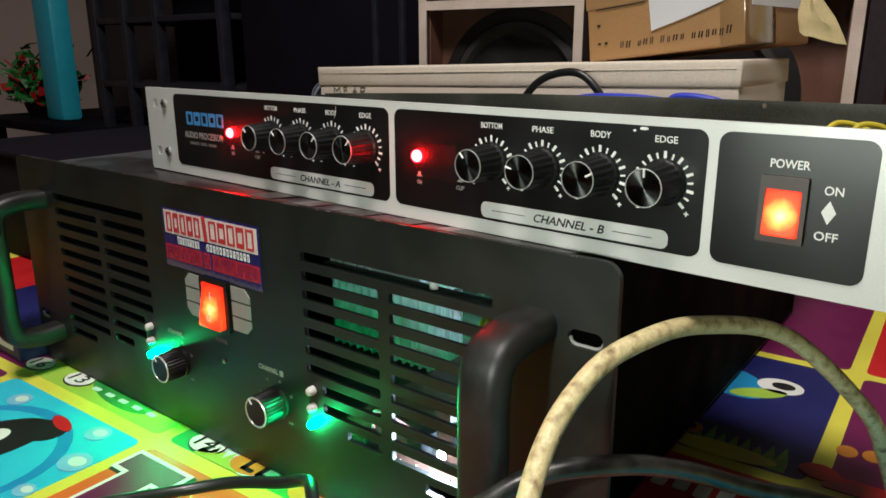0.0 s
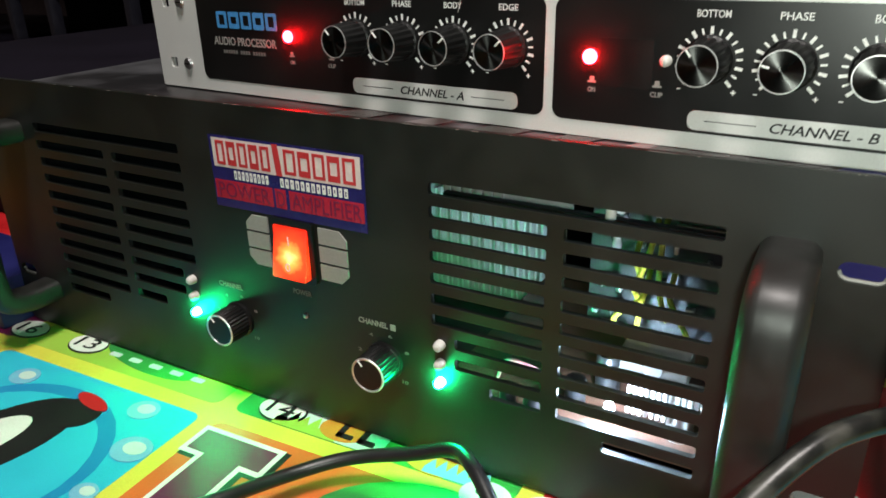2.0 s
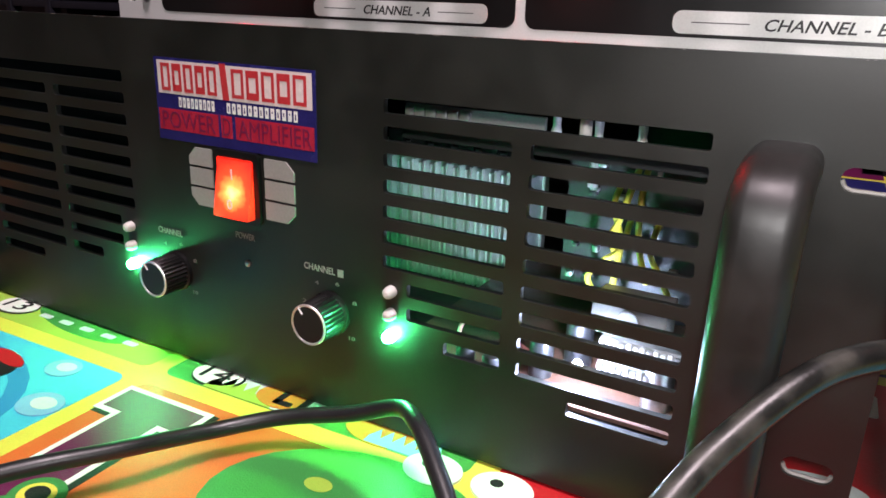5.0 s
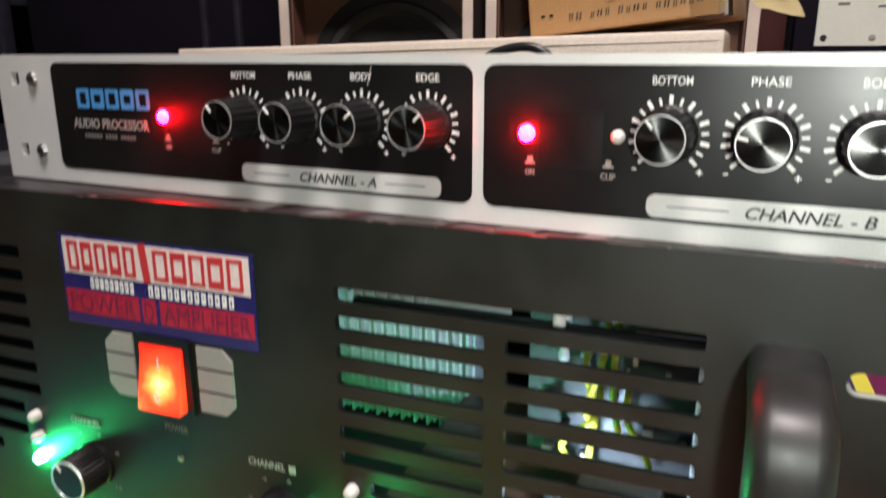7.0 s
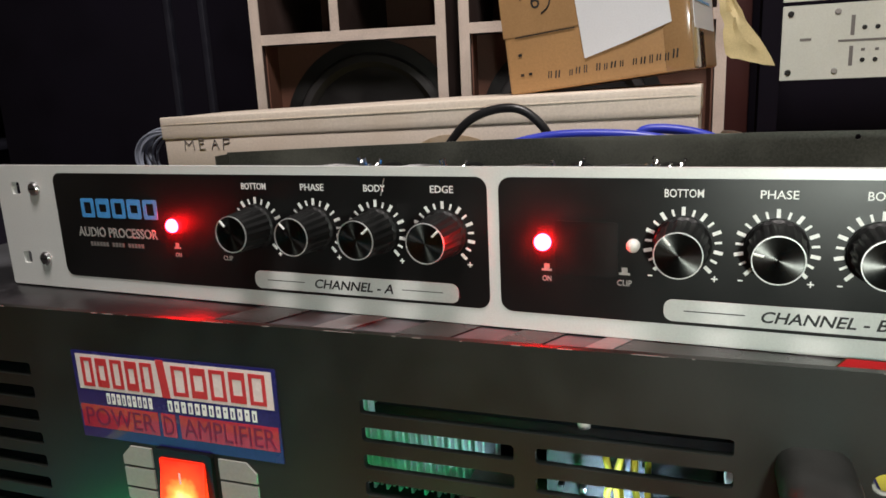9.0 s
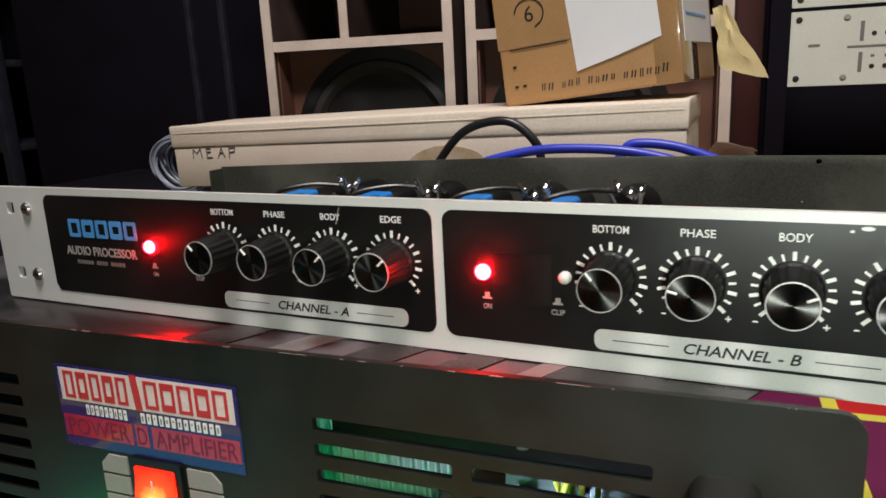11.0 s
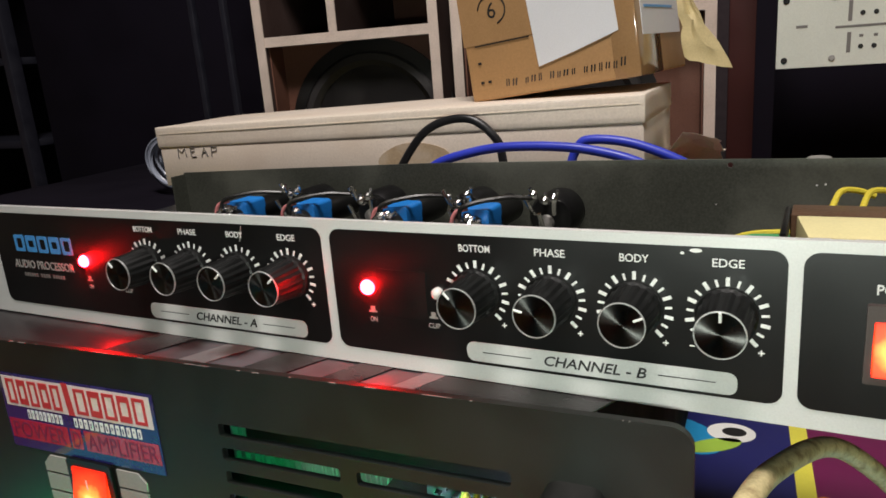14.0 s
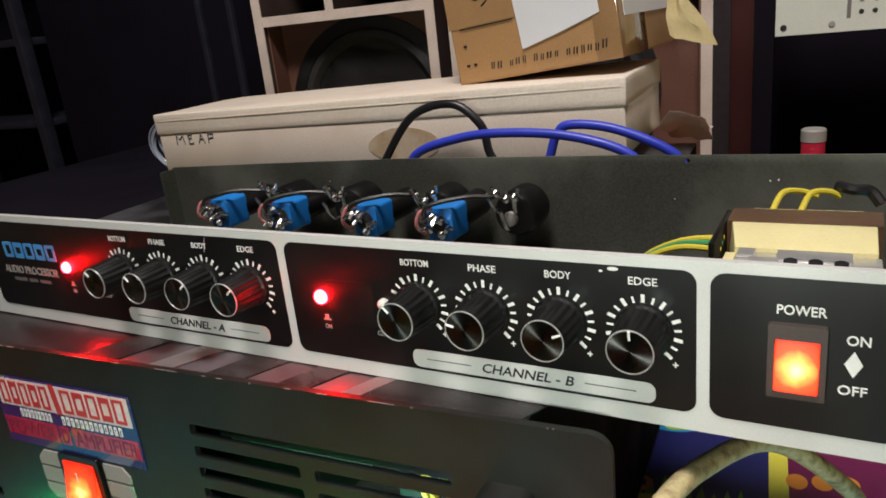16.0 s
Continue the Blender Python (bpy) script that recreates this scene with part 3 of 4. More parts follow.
for kx, ang in ((0.0425, 125), (-0.0510, 125)):
    bm = knob_bm(0.0090, 0.0088, 0.0150, 30)
    bmesh.ops.translate(bm, verts=bm.verts, vec=(kx, 0, 0.0480))
    knob = part("volume_knob", bm, PLASTIC, amp, "black knob with a chrome rim")
    part("rim", lathe([(0.0086, 0.0146), (0.0091, 0.0150), (0.0087, 0.0155), (0.0080, 0.0153), (0.0078, 0.0146)], 36, at=(kx, 0, 0.0480)), CHROME, knob)
    part("cap", lathe([(0.0080, 0.0148), (0.0079, 0.0151)], 36, at=(kx, 0, 0.0480)), PLASTIC, knob)
    a = radians(ang)
    part("pointer", tube([(kx + 0.005 * math.cos(a), -0.0153, 0.048 + 0.005 * math.sin(a)), (kx + 0.0084 * math.cos(a), -0.0156, 0.048 + 0.0084 * math.sin(a))], 0.0004, 6, 2), WHITE_INK, knob)
    marks = [words(b, kx + 0.0145 * math.cos(radians(d)), 0.048 + 0.0145 * math.sin(radians(d)), 0.0022 if len(b) < 2 else 0.0032, 0.0018, -0.0001) for b, d in
             (("0", 225), ("2", 170), ("4", 120), ("6", 75), ("8", 30), ("10", -40))]
    part("scale_marks", join(*marks), DIM_INK, amp)
for lx in (0.0735, -0.0820):
    for lz, lit in ((0.0650, CLEAR_LED), (0.0552, CLEAR_LED), (0.0455, GREEN_LED)):
        part("indicator", lathe([(0.0026, -0.0040 if lx > 0 else -0.0020), (0.0026, 0.0022), (0.0021, 0.0038), (0.0010, 0.0046)], 16, at=(lx, 0, lz)), lit, amp, "glowing green indicator" if lit is GREEN_LED else "unlit milky indicator")

# inside the amplifier
sink = part("heat_sink", box(-0.068, 0.068, 0.176, 0.182, 0.006, 0.084), HEATSINK, amp, "bare aluminium heat sink with fins")
for k in range(50):
    part("fin", box(-0.0675 + 0.0027 * k, -0.0660 + 0.0027 * k, 0.150 + 0.004 * ((k * 7) % 3), 0.176, 0.008, 0.084 - 0.0015 * ((k * 5) % 3)), HEATSINK, sink)
part("transistor_clamp", box(-0.060, 0.060, 0.170, 0.175, 0.0845, 0.0905, 0.0006), STEEL, sink)
for k in range(7):
    part("transistor", box(-0.056 + 0.017 * k, -0.045 + 0.017 * k, 0.166, 0.170, 0.0845, 0.098, 0.0006), PLASTIC, sink)
board = part("circuit_board", box(0.0620, 0.2050, 0.012, 0.16, 0.0285, 0.0302), BOARD, amp, "brown circuit board with components")
part("toroid", lathe([(0.016, 0.040), (0.030, 0.042), (0.036, 0.052), (0.036, 0.082), (0.030, 0.090), (0.016, 0.092)], 32, "Z", (0.165, 0.115, 0.0)), BLACK_CABLE, amp, "dark wound transformer")
for lx, ly, lz, mx, mz, tx, tz in ((0.1480, 0.052, 0.062, 0.1500, 0.086, 0.1455, 0.101), (0.1585, 0.054, 0.078, 0.1560, 0.092, 0.1560, 0.112), (0.1380, 0.050, 0.070, 0.1440, 0.078, 0.1505, 0.084),
                               (0.1700, 0.056, 0.066, 0.1660, 0.074, 0.1610, 0.083), (0.1460, 0.050, 0.088, 0.1490, 0.096, 0.1520, 0.108)):
    part("yellow_lead", tube([(lx, ly + 0.012, lz - 0.012), (lx, ly, lz), (mx, ly - 0.001, mz), (tx, ly, tz), (tx - 0.001, ly + 0.015, tz + 0.008)], 0.0013, 8, 5), YELLOW_WIRE, amp, "yellow lead")
part("driver_board", box(0.118, 0.186, 0.074, 0.076, 0.050, 0.122), BLACK_STEEL, amp, "dark upright board")
rnd = random.Random(31)
for k in range(26):
    cx, cz, w, h = rnd.uniform(0.122, 0.182), rnd.uniform(0.054, 0.118), rnd.uniform(0.0012, 0.0050), rnd.uniform(0.0010, 0.0030)
    part("component", box(cx - w / 2, cx + w / 2, 0.070, 0.074, cz - h / 2, cz + h / 2, 0.0003), (STEEL, BLACK_CABLE, CLEAR_LED, BLACK_CABLE, DIM_INK)[k % 5], amp, "small board component")
for px, pz in ((0.1230, 0.128), (0.1400, 0.126), (0.1565, 0.127), (0.1395, 0.110)):
    part("standoff", lathe([(0.0020, 0.0), (0.0022, 0.002), (0.0016, 0.004), (0.0020, 0.014)], 12, "Z", (px, 0.040, pz)), CLEAR_LED, amp, "pale nylon standoff")
part("fan_frame", join(box(0.164, 0.188, 0.038, 0.040, 0.1235, 0.1252), box(0.164, 0.1656, 0.038, 0.040, 0.1120, 0.1235), box(0.186, 0.188, 0.038, 0.040, 0.1120, 0.1235), box(0.160, 0.186, 0.030, 0.034, 0.1372, 0.1384)), STEEL, amp, "thin bright steel frame")
part("side_plate", box(0.060, 0.122, 0.030, 0.032, 0.122, 0.136), DIM_INK, amp, "dull grey plate")
for k in range(6):
    part("plate_rib", box(0.0605 + 0.0052 * k, 0.0645 + 0.0052 * k, 0.0285, 0.0300, 0.126, 0.135, 0.0003), DIM_INK, amp)
part("red_lead", tube([(0.088, 0.030, 0.034), (0.096, 0.024, 0.050), (0.110, 0.028, 0.046), (0.125, 0.035, 0.034)], 0.0010, 8, 5), PINK_WIRE, amp, "red lead")
for k in range(9):
    part("connector", box(0.1860, 0.1915, 0.014, 0.022, 0.034 + 0.0104 * k, 0.040 + 0.0104 * k, 0.0006), WHITE_INK, amp, "white nylon connector")
for k, (cx, cy, cz, r, h) in enumerate(((0.128, 0.030, 0.0302, 0.005, 0.016), (0.138, 0.048, 0.0302, 0.006, 0.022), (0.176, 0.030, 0.0302, 0.006, 0.018), (0.100, 0.016, 0.0302, 0.004, 0.012), (0.112, 0.016, 0.0302, 0.004, 0.010))):
    part("capacitor", lathe([(r, 0), (r, h * 0.9), (r * 0.9, h)], 16, "Z", (cx, cy, cz)), STEEL if k == 2 else BLACK_CABLE, amp, "small upright capacitor")
relay = part("relay", box(0.1500, 0.1780, 0.020, 0.036, 0.060, 0.074, 0.0006), DIM_INK, amp, "boxed relay")
part("relay_edge", box(0.1510, 0.1770, 0.0192, 0.0200, 0.0720, 0.0735), CLEAR_LED, relay)
part("relay_edge", box(0.1510, 0.1770, 0.0192, 0.0200, 0.0605, 0.0615), CLEAR_LED, relay)
part("relay_coil", lathe([(0.004, 0.0), (0.004, 0.001)], 16, at=(0.164, 0.0198, 0.0668)), STEEL, relay)
for k, (xa, n) in enumerate(((0.1530, 9), (0.1530, 13))):
    strip = part("terminal_strip", box(xa, xa + 0.0026 * n, 0.0260, 0.0340, 0.0395 + 0.0103 * k, 0.0455 + 0.0103 * k, 0.0004), GREY_INK, amp, "pale ribbed terminal strip")
    for q in range(n):
        part("terminal_rib", box(xa + 0.0002 + 0.0026 * q, xa + 0.0019 + 0.0026 * q, 0.0240, 0.0260, 0.0392 + 0.0103 * k, 0.0452 + 0.0103 * k - 0.0008 * (q % 2), 0.0003), STEEL if q % 4 == 3 else CLEAR_LED, strip)
for q in range(14):
    part("solder_joint", lathe([(0.0008, 0.0), (0.0006, 0.0005), (0.0002, 0.0009)], 8, "Z", (0.112 + 0.0055 * q, 0.016 + 0.003 * (q % 2), 0.0302)), SOLDER, amp)
part("crossbar", box(0.066, 0.200, 0.018, 0.022, 0.124, 0.131), BLACK_STEEL, amp)
for cx in (0.142,):
    part("terminal", lathe([(0.0022, 0), (0.0022, 0.014)], 12, "Z", (cx, 0.018, 0.131)), CLEAR_LED, amp)
part("lit_indicator", lathe([(0.0020, 0), (0.0020, 0.003), (0.0010, 0.0045)], 14, "Z", (0.1483, 0.0150, 0.0440)), WHITE_LED, amp, "bright white indicator inside")
# scuffs along the worn top edge
rnd = random.Random(7)
for k in range(34):
    a, long = rnd.uniform(-0.24, 0.234), rnd.random() ** 3
    part("scuff", box(a, min(a + 0.0005 + 0.012 * long, 0.2405), -0.00006, 0.0004, TOP - 0.00008 - 0.0002 * (1 - long), TOP + 0.00004), DIM_INK, amp)
# thin slanting strips on the top cover, four dark grey and two paler
for k, (a, b, m) in enumerate(((0.1560, 0.2175, GREY_STRIP), (0.1470, 0.1555, PALE_STRIP), (0.1180, 0.1330, GREY_STRIP), (0.0820, 0.1020, GREY_STRIP), (0.0500, 0.0640, PALE_STRIP), (0.0080, 0.0300, GREY_STRIP))):
    bm = box(a, b, 0.0056, 0.036, 0.1606, 0.1612)
    for v in bm.verts:
        v.co.x += (v.co.y - 0.02) * 0.55
    part("cover_strip", bm, m, amp, "thin slanting grey strip on the top cover")

# ---- audio processor ----
Z0 = 0.1614
proc = thing("audio_processor", "silver and black rack audio processor with its lid off", "audio processor", (-0.11957, 0.03976, Z0), (0, 0, -3.56))
U0, U1, H = -0.0070, 0.4756, 0.0552
holes = []
for hu, su in ((0.0048, 0.0168), (0.4638, 0.4518)):
    for hz in (0.0131, 0.0449):
        holes.append(rrect(hu - 0.0026, hu + 0.0026, hz - 0.0028, hz + 0.0028, 0.0008, 2))
part("front_plate", sheet(rrect(U0, U1, 0.0, H, 0.0010, 3), holes, 0.0, 0.0026), SILVER, proc, "silver painted front plate")
for su in (0.0168, 0.4518):
    for hz in (0.0131, 0.0449):
        sc = part("screw", lathe([(0.0031, 0.0), (0.0031, 0.0008), (0.0024, 0.0016)], 20, at=(su, 0, hz)), STEEL, proc)
        part("drive_slot", box(su - 0.0018, su + 0.0018, -0.00172, -0.0015, hz - 0.0004, hz + 0.0004), BLACK_INK, sc)
for a, b in ((0.0290, 0.2290), (0.2330, 0.3853), (0.3890, 0.4376)):
    part("dark_panel", sheet(rrect(a, b, 0.0062, 0.0520, 0.0042, 6), [], -0.00025, 0.0), PANEL, proc, "black printed panel with rounded corners")
INK = -0.00025
# brand shapes and title
for k in range(5):
    a, n = 0.0438 + 0.0087 * k, 0.0008 * (k % 2)
    part("brand_shape", sheet(rrect(a, a + 0.0074, 0.0330, 0.0412, 0.0008, 2), [rrect(a + 0.0017, a + 0.0057, 0.0346 + n, 0.0396 - n, 0.0004, 2)], INK - 0.0002, INK), BLUE_INK, proc, "light blue brand shape")
part("lettering", words("AUDIO PROCESSOR", 0.0622, 0.0266, 0.0445, 0.0042, INK, 0.02), GREY_INK, proc)
part("small_bars", bars([(0.0460 + 0.0018 * k, 0.0473 + 0.0018 * k, 0.0204, 0.0222) for k in range(17) if k not in (6, 11)], INK - 0.0001, INK), DIM_INK, proc)


TICKS = []
for r1, w in ((0.0117, 0.00055), (0.0112, 0.00036)):
    TICKS.append(part("tick", box(0.0091, r1, -0.00015, 0, -w, w), WHITE_INK, proc))


def scale_ring(u, z):
    for k in range(17):
        first = TICKS[k % 2]
        ob = first if first.matrix_basis.translation.length == 0 else new("tick", first.data)
        ob.parent = proc
        ob.matrix_basis = pose(u, INK, z, 0, -(225 - 270 * k / 16), 0)
    part("minus_sign", words("-", u - 0.0094, z - 0.0102, 0.0014, 0.0004, INK), WHITE_INK, proc)
    part("plus_sign", words("+", u + 0.0094, z - 0.0102, 0.0018, 0.0018, INK), WHITE_INK, proc)


KZ = 0.0318
for side, us, angs in (("A", (0.1352, 0.1612, 0.1870, 0.2128), (130, 130, 40, 42)), ("B", (0.2914, 0.3174, 0.3437, 0.3700), (128, 165, 25, 90))):
    for body, u, ang in zip(("BOTTOM", "PHASE", "BODY", "EDGE"), us, angs):
        scale_ring(u, KZ)
        part("lettering", words(body, u, 0.0476, {"BOTTOM": 0.0112, "PHASE": 0.0100, "BODY": 0.0086, "EDGE": 0.0085}[body], 0.0025, INK, 0.006), WHITE_INK, proc)
        bm = knob_bm(0.0077, 0.0069, 0.0160, 18)
        bmesh.ops.translate(bm, verts=bm.verts, vec=(u, INK, KZ + 0.0004))
        knob = part("control_knob", bm, KNOB, proc, "ribbed black knob with a polished rim")
        part("rim", lathe([(0.0066, 0.0157), (0.00695, 0.0162), (0.00685, 0.0166), (0.0066, 0.0166), (0.0065, 0.0157)], 40, at=(u, 0, KZ + 0.0004)), CHROME, knob)
        part("cap", lathe([(0.0066, 0.0159), (0.0065, 0.0163)], 40, at=(u, 0, KZ + 0.0004)), SPUN, knob)
        a = radians(ang)
        part("pointer", tube([(u + 0.0038 * math.cos(a), -0.0164, KZ + 0.0004 + 0.0038 * math.sin(a)), (u + 0.0066 * math.cos(a), -0.0167, KZ + 0.0004 + 0.0066 * math.sin(a))], 0.00042, 6, 2), WHITE_INK, knob)
    b0, b1 = (0.1316, 0.2176) if side == "A" else (0.2863, 0.3734)
    bar = part("name_strip", sheet(rrect(b0, b1, 0.0073, 0.0144, 0.0028, 5), [], INK - 0.0002, INK), SILVER, proc, "silver strip with the channel's name")
    mid = (b0 + b1) / 2
    part("lettering", words("CHANNEL - " + side, mid + 0.001, 0.0108, 0.0330, 0.0036, INK - 0.0002, 0.015, 0.25), BLACK_INK, bar)
    for r0, r1 in ((b0 + 0.006, mid - 0.020), (mid + 0.021, b1 - 0.006)):
        part("rule", box(r0, r1, INK - 0.00025, INK - 0.0002, 0.0107, 0.0110), BLACK_INK, bar)
    lu = 0.0931 if side == "A" else 0.2479
    part("indicator", lathe([(0.0028, 0.0), (0.0028, 0.0009), (0.0022, 0.0018), (0.0011, 0.0023)], 18, at=(lu, INK, 0.0308)), RED_LED, proc, "glowing red indicator")
    for su, body in ((lu + 0.0012, "ON"), (0.1195 if side == "A" else 0.2742, "CLIP")):
        part("lettering", join(words(body, su, 0.0186, 0.0030 if body == "ON" else 0.0046, 0.0019, INK), box(su - 0.0017, su + 0.0017, INK - 0.0001, INK, 0.0212, 0.0219), box(su - 0.0009, su + 0.0009, INK - 0.0001, INK, 0.0219, 0.0236)),
             GREY_INK, proc)
    cu_ = 0.1215 if side == "A" else 0.2768
    part("indicator", lathe([(0.0021, 0.0), (0.0021, 0.0016), (0.0015, 0.0026), (0.0007, 0.0030)], 18, at=(cu_, INK, 0.0310)), CLEAR_LED, proc, "unlit milky indicator")
part("display_window", sheet(rrect(0.2520, 0.2720, 0.0200, 0.0380, 0.0008), [], INK - 0.0001, INK), PLASTIC, proc, "dark glossy window")
# power section
sw = part("power_switch", sheet(rrect(0.4044, 0.4191, 0.0168, 0.0390, 0.0006), [rrect(0.4062, 0.4174, 0.0190, 0.0346, 0.0004, 2)], -0.0022, INK), DARK_FRAME, proc, "dark switch frame round a lit red rocker")
bm = box(0.4063, 0.4173, -0.0040, -0.0005, 0.0192, 0.0348, 0.0005)
for v in bm.verts:
    if v.co.y < -0.002:
        v.co.y += 0.0022 * abs(v.co.z - 0.0245) / 0.008 - 0.0008
part("rocker", bm, RED_LAMP_B, sw, "glowing red rocker")
part("lettering", words("POWER", 0.4124, 0.0428, 0.0122, 0.0029, INK, 0.012), WHITE_INK, proc)
part("lettering", words("ON", 0.4262, 0.0356, 0.0056, 0.0029, INK, 0.012), WHITE_INK, proc)
part("lettering", words("OFF", 0.4255, 0.0208, 0.0070, 0.0029, INK, 0.012), WHITE_INK, proc)
part("diamond", sheet([(0.4232, 0.0286), (0.4254, 0.0248), (0.4276, 0.0286), (0.4254, 0.0324)], [], INK - 0.0002, INK), WHITE_INK, proc)
part("paint_chip", join(sheet(ellipse(0.3612, 0.0509, 0.0017, 0.0006, 12), [], INK - 0.0002, INK), sheet(ellipse(0.3575, 0.0500, 0.0006, 0.0004, 10), [], INK - 0.0002, INK)), WHITE_INK, proc)
part("paint_chip", tube([(0.1895, INK, 0.0450), (0.1905, INK, 0.0490), (0.1912, INK, 0.0512)], 0.0002, 6, 3), GREY_INK, proc)
# open tray
TL, RL, TR, TB = 0.0265, 0.0015, 0.4400, 0.1460
part("tray_floor", sheet([(TL, 0.0026), (TR, 0.0026), (TR, 0.1520), (RL, 0.1520)], [], 0.0, 0.0012, flat=True), DUSTY, proc)
part("rear_wall", sheet([(RL, 0.0012), (TR, 0.0012), (TR, 0.0530), (0.32, 0.0526), (0.19, 0.0508), (0.09, 0.0476), (RL, 0.0444)], [ellipse(0.3540, 0.0500, 0.0013, 0.0013, 12)], 0.1508, 0.1520), DUSTY, proc, "dusty dark rear wall of the tray")
for a, h in ((RL, 0.0434), (TR - 0.0012, 0.0520)):
    part("corner_flange", box(a, a + 0.0012, 0.1390, 0.1508, 0.0012, h), DUSTY, proc)
part("floor_lip", box(TL, TL + 0.0012, 0.0026, TB - 0.0110, 0.0012, 0.0090), DUSTY, proc)
part("floor_lip", box(TR - 0.0012, TR, 0.0026, TB - 0.0110, 0.0012, 0.0090), DUSTY, proc)
for k, u in enumerate((0.0940, 0.1420, 0.2000, 0.2450)):
    z = 0.0285
    body = sheet(rrect(-0.0070, 0.0070, -0.0085, 0.0085, 0.002), [], 0.0, 0.0165)
    bmesh.ops.transform(body, matrix=pose(u, TB - 0.0460, z, 0, 0, 0), verts=body.verts)
    jack = part("jack_socket", body, BLUE_SOCKET, proc, "bright blue jack socket with soldered lugs")
    part("socket_neck", lathe([(0.0075, 0.0), (0.0075, 0.0290)], 20, at=(u, TB - 0.0012, z)), PLASTIC, jack)
    part("socket_bore", lathe([(0.0052, 0.0), (0.0052, 0.0006)], 20, at=(u, TB - 0.0462, z)), BLACK_INK, jack)
    rnd = random.Random(k)
    for q in range(7):
        lx, lz = u - 0.0065 + 0.0022 * q, z - 0.004 + 0.009 * rnd.random()
        part("lug", tube([(lx, TB - 0.0465, lz), (lx + 0.002 * rnd.random(), TB - 0.0510, lz + 0.002), (lx + 0.003 * (rnd.random() - 0.5), TB - 0.0550, lz + 0.006 * (rnd.random() - 0.3))], 0.0011, 6, 3), SOLDER, jack)
    part("solder_blob", lathe([(0.0004, -0.002), (0.0024, -0.001), (0.0026, 0.0008), (0.0008, 0.0028)], 10, at=(u - 0.003, TB - 0.0480, z + 0.005)), SOLDER, jack)
    part("solder_blob", lathe([(0.0004, -0.002), (0.0020, -0.001), (0.0023, 0.0006), (0.0007, 0.0026)], 10, at=(u + 0.002, TB - 0.0490, z - 0.004)), SOLDER, jack)
    xu = u + 0.0290
    xlr = part("round_socket", lathe([(0.0120, 0.0), (0.0120, 0.016), (0.0105, 0.019), (0.004, 0.019)], 28, at=(xu, TB - 0.0012, z - 0.001)), PLASTIC, proc, "black round socket with bent pins")
    for q in range(3):
        a = radians(90 + 120 * q + 20 * k)
        px, pz = xu + 0.006 * math.cos(a), z + 0.006 * math.sin(a)
        part("pin", tube([(px, TB - 0.0260, pz), (px + 0.001, TB - 0.0330, pz + 0.002), (px + 0.003 * math.cos(a), TB - 0.0360, pz + 0.0110)], 0.0011, 6, 3), SOLDER, xlr)
    for q, (bx, bz) in enumerate(((-0.0050, 0.0125), (0.0010, 0.0100), (0.0065, 0.0118))):
        bx, bz = bx + 0.002 * rnd.random(), bz + 0.003 * (rnd.random() - 0.5)
        part("solder_blob", lathe([(0.0004, -0.002), (0.0019, -0.001), (0.0021, 0.001), (0.0006, 0.0024)], 10, at=(xu + bx, TB - 0.0330 - 0.0012 * q, z + bz)), SOLDER, xlr)
        part("pin", tube([(xu + bx * 0.6, TB - 0.0210, z + bz - 0.006), (xu + bx, TB - 0.0320, z + bz - 0.001), (xu + bx * 1.25, TB - 0.0350, z + bz + 0.0035)], 0.0009, 6, 3), SOLDER, xlr)
    part("socket_core", lathe([(0.0040, 0.0), (0.0036, 0.002), (0.0010, 0.0024)], 14, at=(xu - 0.002, TB - 0.0202, z - 0.003)), GREY_INK, xlr)
    part("hookup_wire", tube([(u - 0.006, TB - 0.0500, z + 0.002), (u - 0.004, TB - 0.0510, z + 0.0105), (u + 0.012, TB - 0.0420, z + 0.0135), (xu - 0.004, TB - 0.0340, z + 0.0120)], 0.0012, 8, 5), GREY_CABLE, proc)
    part("hookup_wire", tube([(u - 0.007, TB - 0.0490, z - 0.004), (u - 0.0095, TB - 0.0530, z + 0.001), (u - 0.0075, TB - 0.0520, z + 0.008), (u - 0.002, TB - 0.0490, z + 0.0095)], 0.0010, 8, 5), PINK_WIRE, proc)
    part("hookup_wire", tube([(u, TB - 0.0500, z - 0.006), (u - 0.006, TB - 0.0540, z - 0.012), (u - 0.020, TB - 0.0560, z - 0.020)], 0.0012, 8, 5), BLACK_CABLE, proc)
rnd = random.Random(4)
for k in range(7):
    u, z, r = rnd.uniform(0.06, 0.42), rnd.uniform(0.034, 0.050), rnd.uniform(0.0002, 0.0005)
    part("dust_speck", lathe([(r, 0.0), (r * 0.7, 0.0002)], 8, at=(u, 0.1508, z - 0.006)), WHITE_INK, proc)
trafo = part("transformer", box(0.3830, 0.4330, 0.0720, 0.0890, 0.0012, 0.0455, 0.0006), TRAFO_CORE, proc, "brown laminated transformer wrapped in cream tape")
bm = box(0.3850, 0.4310, 0.0470, 0.0720, 0.0080, 0.0452, 0.0006)
for v in bm.verts:
    if v.co.y < 0.050:
        v.co.z -= 0.0012
        v.co.x += 0.0040 if v.co.x < 0.40 and v.co.z > 0.03 else 0.0
part("coil", bm, TRAFO_TAPE, trafo)
part("coil", box(0.3862, 0.3898, 0.0300, 0.0470, 0.0080, 0.0420, 0.0006), TRAFO_TAPE, trafo)
part("coil", box(0.3860, 0.4300, 0.0890, 0.1040, 0.0080, 0.0420, 0.003), TRAFO_TAPE, trafo)
